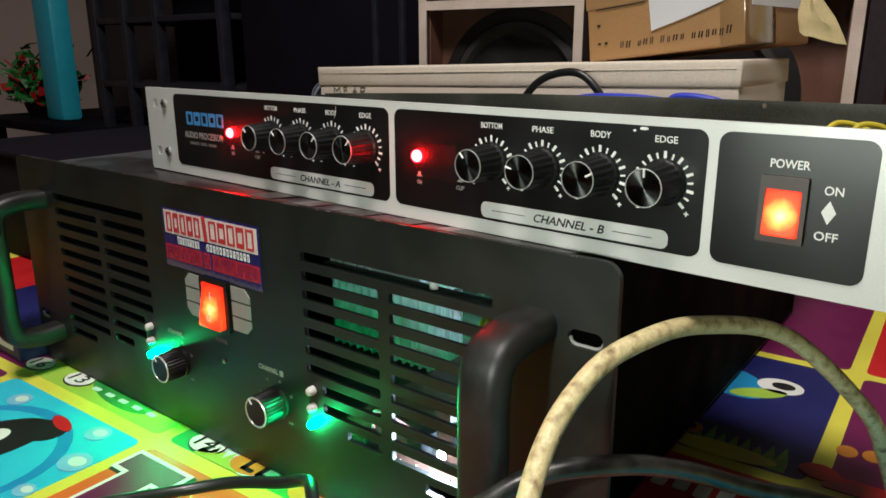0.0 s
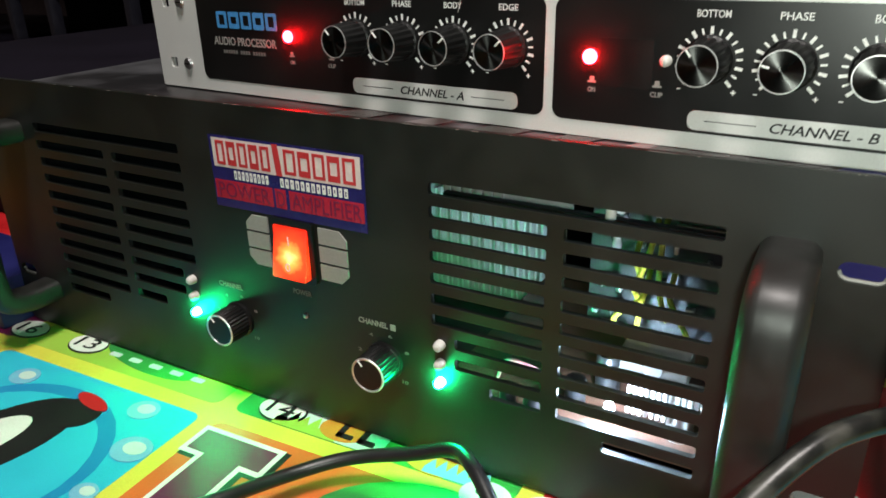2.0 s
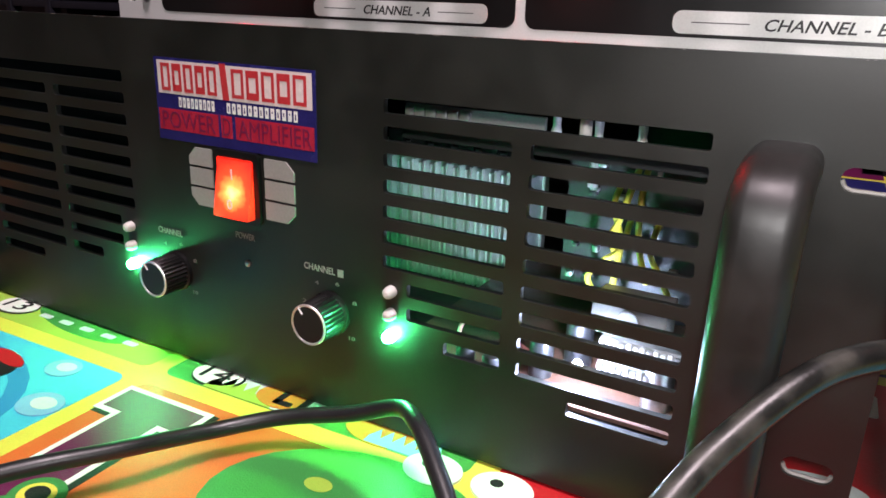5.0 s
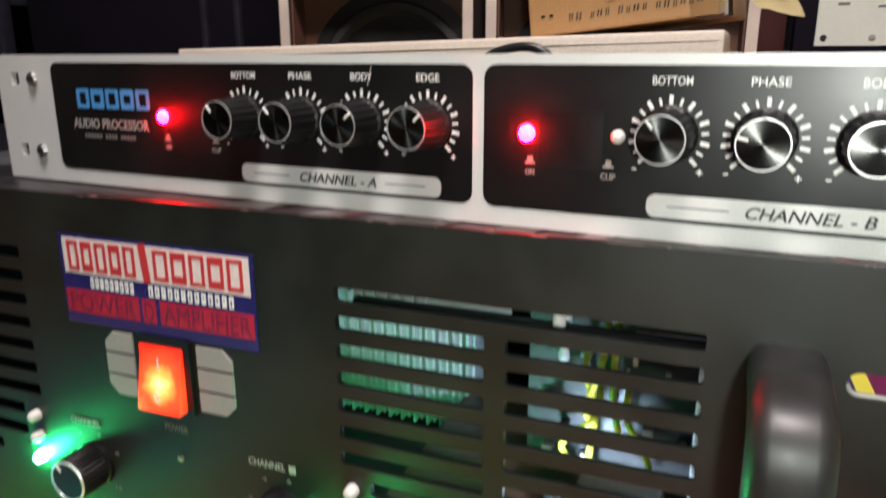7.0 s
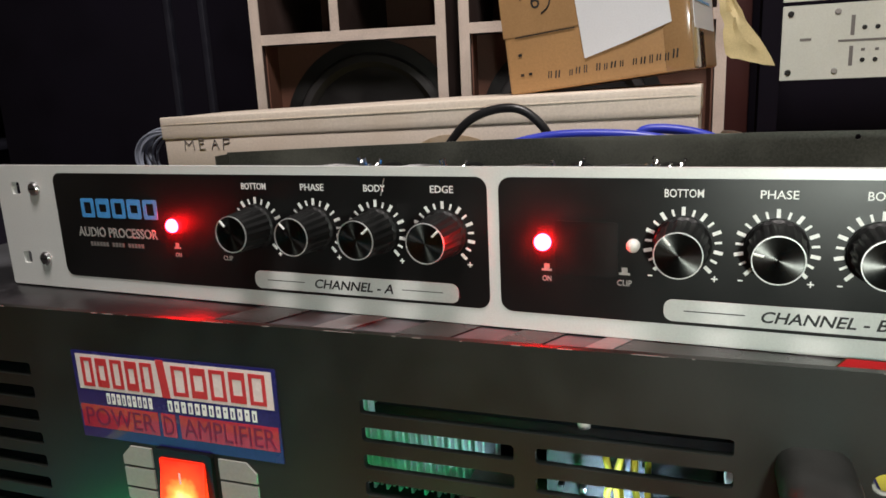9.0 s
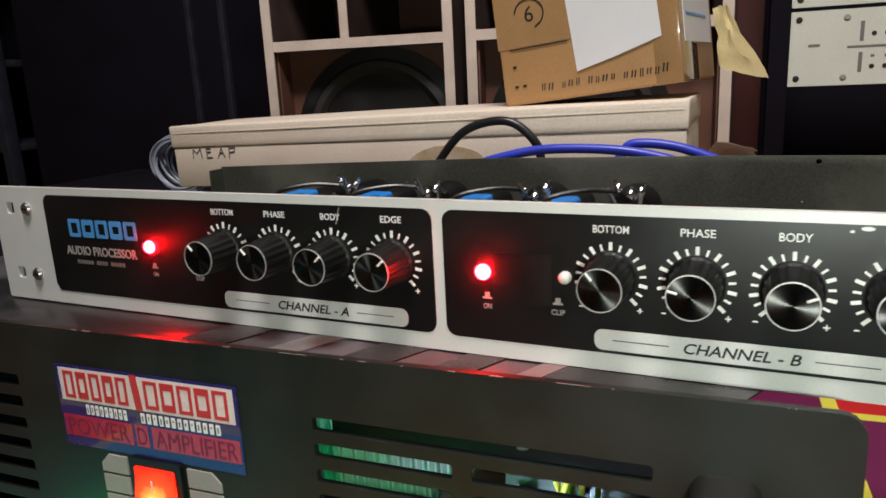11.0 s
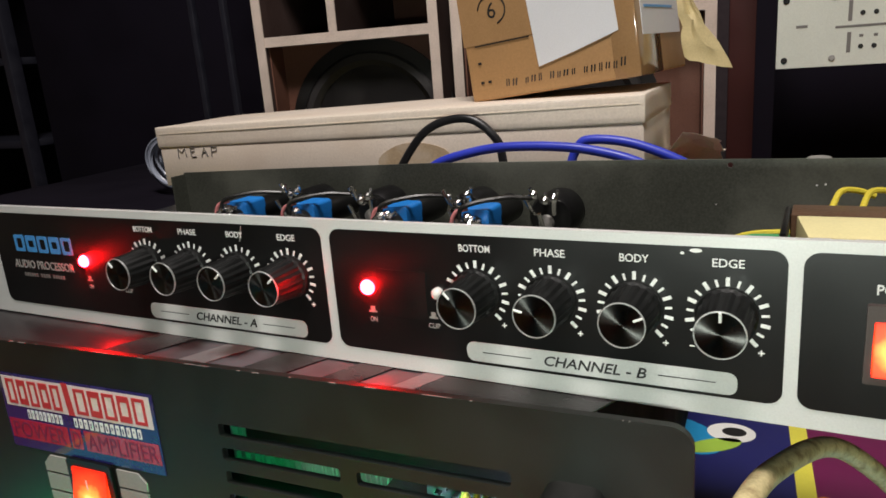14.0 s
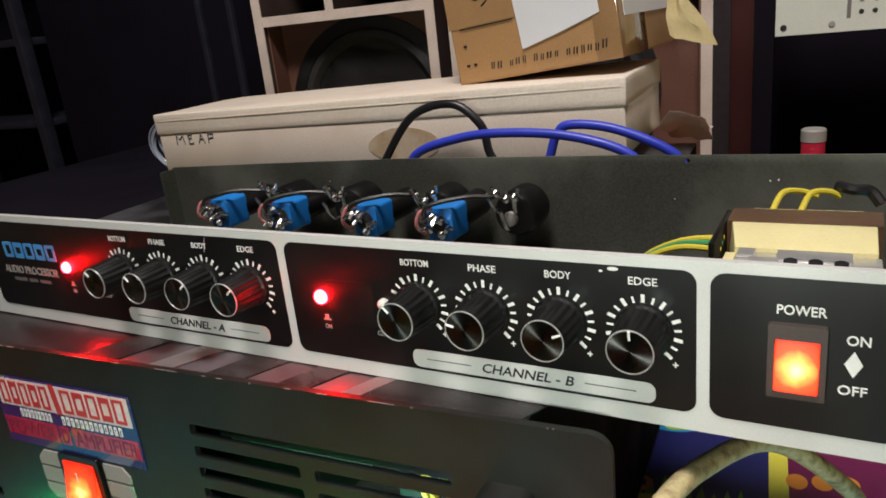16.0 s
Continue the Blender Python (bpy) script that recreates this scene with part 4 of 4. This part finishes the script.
part("bracket", join(box(0.3900, 0.4320, 0.0260, 0.0468, 0.0012, 0.0426, 0.0005), box(0.3905, 0.3960, 0.0400, 0.0462, 0.0426, 0.0441, 0.0004), box(0.3945, 0.4035, 0.0270, 0.0370, 0.0426, 0.0446, 0.0006),
                     box(0.4025, 0.4240, 0.0380, 0.0455, 0.0426, 0.0443, 0.0004), box(0.4060, 0.4310, 0.0262, 0.0320, 0.0426, 0.0437, 0.0004)), CHROME, trafo, "bright folded steel bracket")
for bx in (0.4070, 0.4140, 0.4210):
    part("bolt", lathe([(0.0020, 0.0426), (0.0020, 0.0446), (0.0012, 0.0450)], 12, "Z", (bx, 0.0350, 0.0)), BLACK_STEEL, trafo)
part("bobbin_cheek", box(0.3805, 0.3828, 0.0470, 0.0890, 0.0100, 0.0448, 0.0008), PLASTIC, trafo)
for k in range(3):
    part("lead", tube([(0.3830, 0.060 + 0.004 * k, 0.0380 + 0.001 * k), (0.3680, 0.058 + 0.004 * k, 0.0385), (0.3540, 0.060 + 0.003 * k, 0.0310), (0.3460, 0.060, 0.0200)], 0.0012, 8, 5), GREEN_WIRE if k == 1 else YELLOW_WIRE, proc)
for k in range(2):
    part("lead", tube([(0.3960 + 0.010 * k, 0.098, 0.0420), (0.3990 + 0.010 * k, 0.107, 0.0470), (0.4050 + 0.010 * k, 0.112, 0.0465), (0.4110 + 0.008 * k, 0.114, 0.0440)], 0.0012, 8, 5), YELLOW_WIRE, proc)
part("lead", tube([(0.4180, 0.116, 0.0480), (0.4230, 0.112, 0.0475), (0.4290, 0.114, 0.0465), (0.4330, 0.112, 0.0420)], 0.0022, 8, 5), BLACK_CABLE, proc)

# ---- boxes behind ----
long_box = thing("long_cardboard_box", "long cream cardboard box with pencilled letters", "cardboard box", (-0.3040, 0.3690, 0.1618), (0, -1.35, -1.1))
part("tray", box(0.0, 0.480, 0.0, 0.135, 0.0, 0.0400, 0.0010), CREAM_CARD, long_box)
lid = box(-0.0016, 0.4816, -0.0014, 0.1366, 0.0378, 0.0590, 0.0014)
bmesh.ops.subdivide_edges(lid, edges=lid.edges[:], cuts=3, use_grid_fill=True)
for v in lid.verts:
    v.co += 0.0009 * noise.noise_vector(v.co * 30)
part("lid", lid, CREAM_CARD, long_box, "overlapping cream lid")
part("fold_line", box(0.002, 0.478, -0.0018, -0.0008, 0.0522, 0.0526), CREAM_CARD, long_box)
pencil = lambda pts: tube([(x, -0.0004, z) for x, z in pts], 0.00055, 6, 3, smooth=False)
for pts in ([(0.0230, 0.0280), (0.0235, 0.0385), (0.0280, 0.0330), (0.0325, 0.0390), (0.0335, 0.0285)], [(0.0450, 0.0385), (0.0395, 0.0375), (0.0400, 0.0285), (0.0460, 0.0285)], [(0.0398, 0.0335), (0.0445, 0.0340)],
            [(0.0530, 0.0280), (0.0575, 0.0385), (0.0610, 0.0280)], [(0.0550, 0.0325), (0.0600, 0.0325)], [(0.0660, 0.0275), (0.0668, 0.0390), (0.0735, 0.0380), (0.0730, 0.0335), (0.0668, 0.0325)]):
    part("pencil_stroke", pencil([(x, min(z, 0.0372)) for x, z in pts]), DIM_INK, long_box, "pencilled letter stroke")
part("stain", sheet([(x + 0.0016 * math.sin(7 * k), z) for k, (x, z) in enumerate(ellipse(0.288, 0.0165, 0.034, 0.0155, 30))], [], -0.0006, 0.0), STAINED, long_box, "brown stain on the side")

carton = thing("carton", "brown taped cardboard carton with a white paper on it", "cardboard box", (0.0270, 0.3980, 0.2285), (0, -6.2, -8.0))
part("body", box(0.0, 0.146, 0.0, 0.135, 0.0, 0.150, 0.0022, 3), KRAFT, carton)
part("tape", box(-0.0004, 0.1464, -0.0006, 0.02, 0.046, 0.094), CLEAR_TAPE, carton, "shiny packing tape")
part("tape", box(0.126, 0.1468, -0.0007, 0.06, -0.0002, 0.1495, 0.0015), CLEAR_TAPE, carton, "shiny packing tape")
bm = sheet([(0.056, 0.157), (0.0655, 0.020), (0.098, 0.027), (0.133, 0.036), (0.126, 0.157)], [], -0.0013, -0.0009)
part("paper", bm, PAPER, carton, "creased blank white paper")
part("flap_line", box(0.010, 0.060, -0.0009, -0.0006, 0.0445, 0.0455), BLACK_INK, carton)
part("pen_ring", tube([(0.030 + 0.0125 * math.cos(radians(a)), -0.0008, 0.071 + 0.0115 * math.sin(radians(a))) for a in range(-70, 200, 30)], 0.0006, 6, 4), BLACK_INK, carton)
part("pen_figure", words("6", 0.030, 0.071, 0.0075, 0.0125, -0.0007, 0.0), BLACK_INK, carton)
rnd = random.Random(12)
lo = 0.034
for w in (0.0045, 0.006, 0.0, 0.004, 0.0055, 0.004, 0.0, 0.005, 0.004, 0.006, 0.004, 0.0, 0.0045, 0.0055, 0.004, 0.005, 0.0045, 0.006):
    if w:
        h, z = rnd.uniform(0.0045, 0.0065), 0.0085 + rnd.uniform(0, 0.0012)
        part("pen_bar", join(*[sheet([(lo + w * q, z), (lo + w * (q + 0.20), z), (lo + w * (q + 0.38), z + h), (lo + w * (q + 0.18), z + h)], [], -0.0009, -0.0006) for q in (0.0, 0.45)]), BLACK_INK if lo > 0.082 else DARK_FRAME, carton)
    lo += (w or 0.0035) + 0.0012
for px, pz in ((0.011, 0.030), (0.011, 0.014), (0.018, 0.014)):
    part("pen_bar", box(px, px + 0.003, -0.0009, -0.0006, pz, pz + 0.002), BLACK_INK, carton)
side = part("shipping_label", box(0.1465, 0.1472, 0.012, 0.120, 0.030, 0.148), PAPER, carton, "white shipping label with printed lines")
part("label_line", join(*[box(0.1472, 0.1475, 0.020, 0.100, z, z + 0.002) for z in (0.050, 0.080, 0.110, 0.120)]), BLUE_INK, side)
bm = bmesh.new()
grid = []
for j in range(9):
    t = j / 8
    lo, hi = Vector((0.188, 0.452, 0.300)).lerp(Vector((0.195, 0.448, 0.252)), t), Vector((0.198, 0.455, 0.302)).lerp(Vector((0.230, 0.446, 0.243)), t)
    grid.append([bm.verts.new(lo.lerp(hi, k / 6) + 0.004 * noise.noise_vector(Vector((j * 0.5, k * 0.6, 3)))) for k in range(7)])
for j in range(8):
    for k in range(6):
        bm.faces.new((grid[j][k], grid[j][k + 1], grid[j + 1][k + 1], grid[j + 1][k]))
got = bmesh.ops.extrude_face_region(bm, geom=bm.faces[:])
bmesh.ops.translate(bm, verts=[v for v in got["geom"] if isinstance(v, bmesh.types.BMVert)], vec=(0, 0.0006, 0))
tagged(part("torn_paper", bm, OLD_PAPER), "torn yellowed paper leaning behind the carton", "paper")

bm = bmesh.new()
grid = [[bm.verts.new(Vector((0.182 + 0.0062 * k, 0.452 - 0.0035 * k + 0.012 * j, 0.1605 + 0.033 * math.sin(min(1.0, 0.25 + 0.13 * k) * 2.2) * (1 - j / 5) ** 0.6)) + 0.006 * noise.noise_vector(Vector((j * 0.7, k * 0.5, 8)))) for k in range(8)] for j in range(6)]
for j in range(5):
    for k in range(7):
        bm.faces.new((grid[j][k], grid[j][k + 1], grid[j + 1][k + 1], grid[j + 1][k]))
got = bmesh.ops.extrude_face_region(bm, geom=bm.faces[:])
bmesh.ops.translate(bm, verts=[v for v in got["geom"] if isinstance(v, bmesh.types.BMVert)], vec=(0, 0.0002, -0.0006))
tagged(part("crumpled_paper", bm, CREAM_CARD), "crumpled brownish scrap of paper beside the long box", "paper")

# ---- loudspeaker cabinets ----
def cabinet(place, turn, w, h, d, shelf, split, woofer, label):
    ob = thing("speaker_cabinet", label, "loudspeaker", place, (0, 0, turn), "speaker cabinets")
    t = 0.0125
    # boards are coloured dark for the shade inside; only front edges stay pale
    for a in (0, w - t):
        side = part("side_board", box(a, a + t, 0.002, d, 0, h, 0.0006), DARK_BOARD, ob, "side board coloured dark for the shade in the bays")
        part("front_edge", box(a, a + t, 0, 0.002, 0, h), PLY, side, "bare pale plywood edge")
    part("base_board", box(t, w - t, 0, d, 0, t), DARK_BOARD, ob)
    part("top_board", box(t, w - t, 0, d, h - t, h), DARK_BOARD, ob)
    part("back_board", box(t, w - t, d - t, d, t, h - t), BROWN_BOARD, ob)
    sh = part("shelf", box(t, w - t, 0.003, d - t, shelf, shelf + t), DARK_BOARD, ob, "shelf with a pale front edge")
    part("front_edge", box(t, w - t, 0.001, 0.003, shelf, shelf + t), PLY, sh)
    if split:
        dv = part("divider", box(split, split + t * 0.9, 0.003, d - t, shelf + t, h - t), DARK_BOARD, ob, "divider with a pale front edge")
        part("front_edge", box(split, split + t * 0.9, 0.001, 0.003, shelf + t, h - t), PLY, dv)
    part("side_lining", box(t, t + 0.002, 0.010, d - t, t, shelf), BROWN_BOARD, ob)
    part("side_lining", box(w - t - 0.002, w - t, 0.010, d - t, t, shelf), BROWN_BOARD, ob)
    cx, cz, r = woofer
    part("baffle", sheet([(t + 0.002, t), (w - t - 0.002, t), (w - t - 0.002, shelf), (t + 0.002, shelf)], [ellipse(cx, cz, r * 0.90, r * 0.90, 40)], 0.045, 0.060), BROWN_BOARD, ob, "brown baffle")
    dr = part("woofer", lathe([(r * 1.04, 0.0), (r * 1.04, 0.005), (r * 0.90, 0.006), (r * 0.90, 0.0)], 48, at=(cx, 0.045, cz)), BLACK_STEEL, ob, "black paper-cone woofer")
    part("surround", lathe([(r * 0.92, 0.002), (r * 0.87, 0.008), (r * 0.80, 0.009), (r * 0.74, 0.003), (r * 0.74, 0.0)], 48, at=(cx, 0.045, cz)), RUBBER, dr)
    part("cone", lathe([(r * 0.76, 0.002), (r * 0.55, -0.016), (r * 0.30, -0.034), (r * 0.28, -0.040)], 48, at=(cx, 0.045, cz)), CONE, dr)
    part("dust_cap", lathe([(r * 0.30, -0.034), (r * 0.22, -0.026), (r * 0.10, -0.021), (r * 0.02, -0.020)], 32, at=(cx, 0.045, cz)), CONE, dr)
    return ob


yaw = 7.6
c, s = math.cos(radians(yaw)), math.sin(radians(yaw))
base = Vector((-0.3650, 0.6260, 0.0))
cabinet(base, yaw, 0.252, 0.46, 0.24, 0.2960, 0.106, (0.140, 0.1780, 0.116), "bare plywood speaker cabinet with a woofer and two upper bays")
cabinet(base + Vector((0.268 * c, 0.268 * s, 0)), yaw, 0.305, 0.46, 0.24, 0.2960, 0.0, (0.132, 0.1780, 0.112), "bare plywood speaker cabinet half hidden behind the cartons")

# ---- rack with pale panels ----
rack = thing("equipment_rack", "dark rack holding two pale metal panels", "rack", (0.2720, 0.7600, 0.0))
part("post", box(-0.030, -0.008, 0.0, 0.04, 0.0, 0.62, 0.001), DARK_CAB, rack)
part("post", box(0.330, 0.352, 0.0, 0.04, 0.0, 0.62, 0.001), DARK_CAB, rack)
part("base", box(-0.030, 0.352, 0.0, 0.20, -0.0004, 0.012), DARK_CAB, rack)
part("rear_panel", box(-0.030, 0.352, 0.19, 0.20, 0.012, 0.62), DARK_CAB, rack)
for z0, z1 in ((0.2240, 0.3080), (0.3125, 0.3960)):
    pan = part("panel", sheet(rrect(-0.0075, 0.330, z0, z1, 0.001), [], 0.004, 0.007), RACK_WHITE, rack, "pale metal panel with dark marks")
    for px in (0.001, 0.050, 0.150, 0.250):
        part("screw", lathe([(0.0034, 0), (0.0034, 0.0010), (0.0026, 0.0016)], 16, at=(px, 0.004, z0 + 0.009)), GREY_INK if px > 0.01 else BLACK_STEEL, pan)
        part("screw", lathe([(0.0034, 0), (0.0034, 0.0010), (0.0026, 0.0016)], 16, at=(px, 0.004, z1 - 0.009)), GREY_INK if px > 0.01 else BLACK_STEEL, pan)
    marks = [(0.064, 0.068, z0 + 0.014, z0 + 0.036), (0.064, 0.068, z0 + 0.048, z1 - 0.014), (0.052, 0.130, z0 + 0.041, z0 + 0.0435), (0.012, 0.024, z0 + 0.044, z0 + 0.047), (0.076, 0.080, z0 + 0.030, z0 + 0.033), (0.090, 0.094, z0 + 0.030, z0 + 0.033)]
    for x0, x1, za, zb in marks:
        part("printed_mark", box(x0, x1, 0.0036, 0.004, za, zb), DIM_INK, pan)
    for px in (0.078, 0.091):
        for pz in (z0 + 0.020, z0 + 0.056):
            part("hole", lathe([(0.0026, 0), (0.0026, 0.0006)], 14, at=(px, 0.004, pz)), BLACK_INK, pan)
tagged(part("curtain", box(0.205, 0.2405, 0.92, 0.93, 0.0, 0.70, 0.002), DARK_RED), "dark red board standing behind the cabinets", "board")
can = thing("paint_can", "small red can with a pale lid", "can", (0.306, 0.600, 0.0))
part("body", lathe([(0.0105, 0.0), (0.0110, 0.002), (0.0110, 0.133), (0.0105, 0.1345)], 28, "Z"), STK_RED, can)
part("lid", lathe([(0.0114, 0.1345), (0.0114, 0.1450), (0.0100, 0.1465)], 28, "Z"), GREY_INK, can)

# ---- dark corner to the left ----
dark_box = thing("dark_cabinet", "tall black cabinet lost in the shade", "cabinet", (-0.74, 0.86, -0.75))
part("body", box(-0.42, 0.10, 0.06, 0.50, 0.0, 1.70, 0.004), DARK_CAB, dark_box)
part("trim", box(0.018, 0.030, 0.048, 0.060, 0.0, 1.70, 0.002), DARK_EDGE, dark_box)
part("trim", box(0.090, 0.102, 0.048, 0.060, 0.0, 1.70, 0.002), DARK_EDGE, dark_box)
shelf = thing("dark_shelf", "black open shelf frame against the wall", "shelf", (-1.24, 0.92, -0.75))
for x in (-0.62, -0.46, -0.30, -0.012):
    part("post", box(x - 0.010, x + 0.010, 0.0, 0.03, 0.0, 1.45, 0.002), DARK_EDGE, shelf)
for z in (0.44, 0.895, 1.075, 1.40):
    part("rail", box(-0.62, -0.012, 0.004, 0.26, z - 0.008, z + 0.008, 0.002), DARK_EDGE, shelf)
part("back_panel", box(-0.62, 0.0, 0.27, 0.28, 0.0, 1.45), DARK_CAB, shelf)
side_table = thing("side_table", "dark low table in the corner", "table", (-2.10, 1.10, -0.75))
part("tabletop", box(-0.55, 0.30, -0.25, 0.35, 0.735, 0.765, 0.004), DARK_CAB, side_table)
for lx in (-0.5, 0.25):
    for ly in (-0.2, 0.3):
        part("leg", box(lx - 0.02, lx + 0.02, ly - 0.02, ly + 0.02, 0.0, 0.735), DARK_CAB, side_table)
plant = thing("artificial_plant", "bushy artificial plant with red blooms in a dark pot", "plant", (-2.43, 1.00, 0.015))
part("pot", lathe([(0.05, 0.0), (0.065, 0.05), (0.060, 0.05), (0.05, 0.045)], 20, "Z"), PLASTIC, plant)
for name, m, n, sd in (("leaves", CLOTH["green"], 330, 1), ("blooms", CLOTH["red"], 110, 2)):
    rnd, bms = random.Random(sd), []
    bm = bmesh.new()
    for k in range(n):
        p = Vector((rnd.gauss(0, 0.07), rnd.gauss(0, 0.05), 0.05 + abs(rnd.gauss(0.06, 0.05))))
        d, e = Vector((rnd.uniform(-1, 1), rnd.uniform(-1, 1), rnd.uniform(-0.3, 1))).normalized() * 0.046, Vector((rnd.uniform(-1, 1), rnd.uniform(-1, 1), rnd.uniform(-1, 1))).normalized() * 0.018
        vs = [bm.verts.new(q) for q in (p, p + d * 0.5 + e, p + d, p + d * 0.5 - e)]
        bm.faces.new(vs)
    tagged(part(name, bm, m, plant), kind="stuff")
tagged(part("cyan_bag", box(-2.27, -2.15, 0.93, 1.00, 0.015, 0.44, 0.014), CLOTH["cyan"]), "tall cyan bag standing on the side table", "bag")
crate = thing("dark_crate", "low black crate beside the amplifier", "crate", (0, 0, 0))
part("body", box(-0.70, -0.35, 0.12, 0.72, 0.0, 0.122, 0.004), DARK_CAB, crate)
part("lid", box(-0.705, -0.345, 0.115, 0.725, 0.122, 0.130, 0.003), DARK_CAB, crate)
coil = thing("cable_coil", "coil of pale translucent cable lying on the crate", "cable", (-0.392, 0.470, 0.132), (0, 0, 0))
PALE_CABLE = mat("pale_cable", (0.30, 0.33, 0.40), 0.3)
rnd = random.Random(21)
for k in range(13):
    r, lean, cx, cz = rnd.uniform(0.034, 0.046), rnd.uniform(-0.35, 0.35), rnd.uniform(-0.004, 0.004), rnd.uniform(0.036, 0.042)
    part("loop", tube([(cx + r * math.cos(radians(a)), 0.0022 * k + lean * r * math.sin(radians(a)) * 0.4, cz + 0.78 * r * math.sin(radians(a))) for a in range(0, 361, 20)], 0.0015, 8, 3), PALE_CABLE, coil)

small = thing("small_box", "small blue printed box at the edge of the cloth", "box", (-0.300, 0.010, 0.0))
part("body", box(-0.04, 0.05, -0.03, 0.03, 0.0, 0.034, 0.0015), CLOTH["navy"], small)
part("label", box(-0.03, 0.04, -0.0305, -0.0300, 0.008, 0.026), CLOTH["pale"], small)

# ---- cables ----
def cable(name, label, pts, r, m, seg=16):
    return tagged(part(name, tube(pts, r, seg, 10), m), label, "cable")


cable("mains_cable", "thick dirty cream mains cable arching beside the amplifier",
      [(0.2640, -0.1280, 0.0040), (0.2580, -0.1080, 0.0500), (0.2490, -0.0780, 0.0950), (0.2435, -0.0518, 0.1180), (0.2460, -0.0270, 0.1330), (0.2535, -0.0048, 0.1395), (0.2640, 0.0300, 0.1375),
       (0.2860, 0.0760, 0.1230), (0.3150, 0.1080, 0.0850), (0.3230, 0.1400, 0.0500), (0.3300, 0.1800, 0.0040)], 0.0037, CREAM_CABLE, 20)
cable("speaker_cable", "thick scuffed dark rubber cable rising before the amplifier",
      [(0.1350, -0.1700, 0.0042), (0.1600, -0.1380, 0.0240), (0.1809, -0.1078, 0.0451), (0.1963, -0.0834, 0.0588), (0.2085, -0.0590, 0.0732), (0.2274, -0.0331, 0.0885), (0.2492, -0.0082, 0.0899),
       (0.2630, 0.0241, 0.0770), (0.2800, 0.0594, 0.0574), (0.3076, 0.0949, 0.0411), (0.3400, 0.1250, 0.0200), (0.3800, 0.1500, 0.0042)], 0.0040, GREY_CABLE, 20)
cable("power_lead", "black rubber lead bent in a loop on the cloth",
      [(-0.1200, -0.2300, 0.0035), (-0.0450, -0.1650, 0.0110), (-0.0100, -0.1168, 0.0175), (0.0102, -0.0852, 0.0165), (0.0241, -0.0542, 0.0125), (0.0432, -0.0350, 0.0149), (0.0717, -0.0250, 0.0210),
       (0.0922, -0.0245, 0.0300), (0.1058, -0.0330, 0.0332), (0.1209, -0.0452, 0.0281), (0.1357, -0.0593, 0.0198), (0.1500, -0.0850, 0.0080), (0.1680, -0.1400, 0.0035)], 0.0033, BLACK_CABLE)
cable("signal_lead", "black lead lying along the foot of the amplifier",
      [(0.1400, -0.1100, 0.0040), (0.1580, -0.0500, 0.0050), (0.1720, -0.0260, 0.0100), (0.1900, -0.0140, 0.0150), (0.2120, -0.0120, 0.0150), (0.2400, -0.0140, 0.0100), (0.2750, -0.0100, 0.0045), (0.3300, 0.0100, 0.0036)], 0.0034, BLACK_CABLE)
cable("blue_lead", "blue lead looping up before the long box",
      [(0.016, 0.3, 0.1645), (0.028, 0.3, 0.189), (0.06, 0.3, 0.2), (0.096, 0.3, 0.204), (0.146, 0.3, 0.201), (0.188, 0.3, 0.188), (0.208, 0.3, 0.1645)], 0.0034, BLUE_CABLE)
cable("blue_lead", "violet-blue lead arching before the long box",
      [(0.123, 0.32, 0.1645), (0.129, 0.32, 0.185), (0.134, 0.32, 0.198), (0.144, 0.32, 0.205), (0.176, 0.32, 0.201), (0.214, 0.32, 0.184), (0.226, 0.32, 0.1645)], 0.0034, BLUE_CABLE)
cable("black_lead", "black lead arching before the long box",
      [(-0.027, 0.34, 0.1645), (-0.021, 0.34, 0.179), (0.008, 0.34, 0.213), (0.044, 0.34, 0.221), (0.067, 0.34, 0.204), (0.073, 0.34, 0.181), (0.085, 0.34, 0.1645)], 0.0034, BLACK_CABLE)
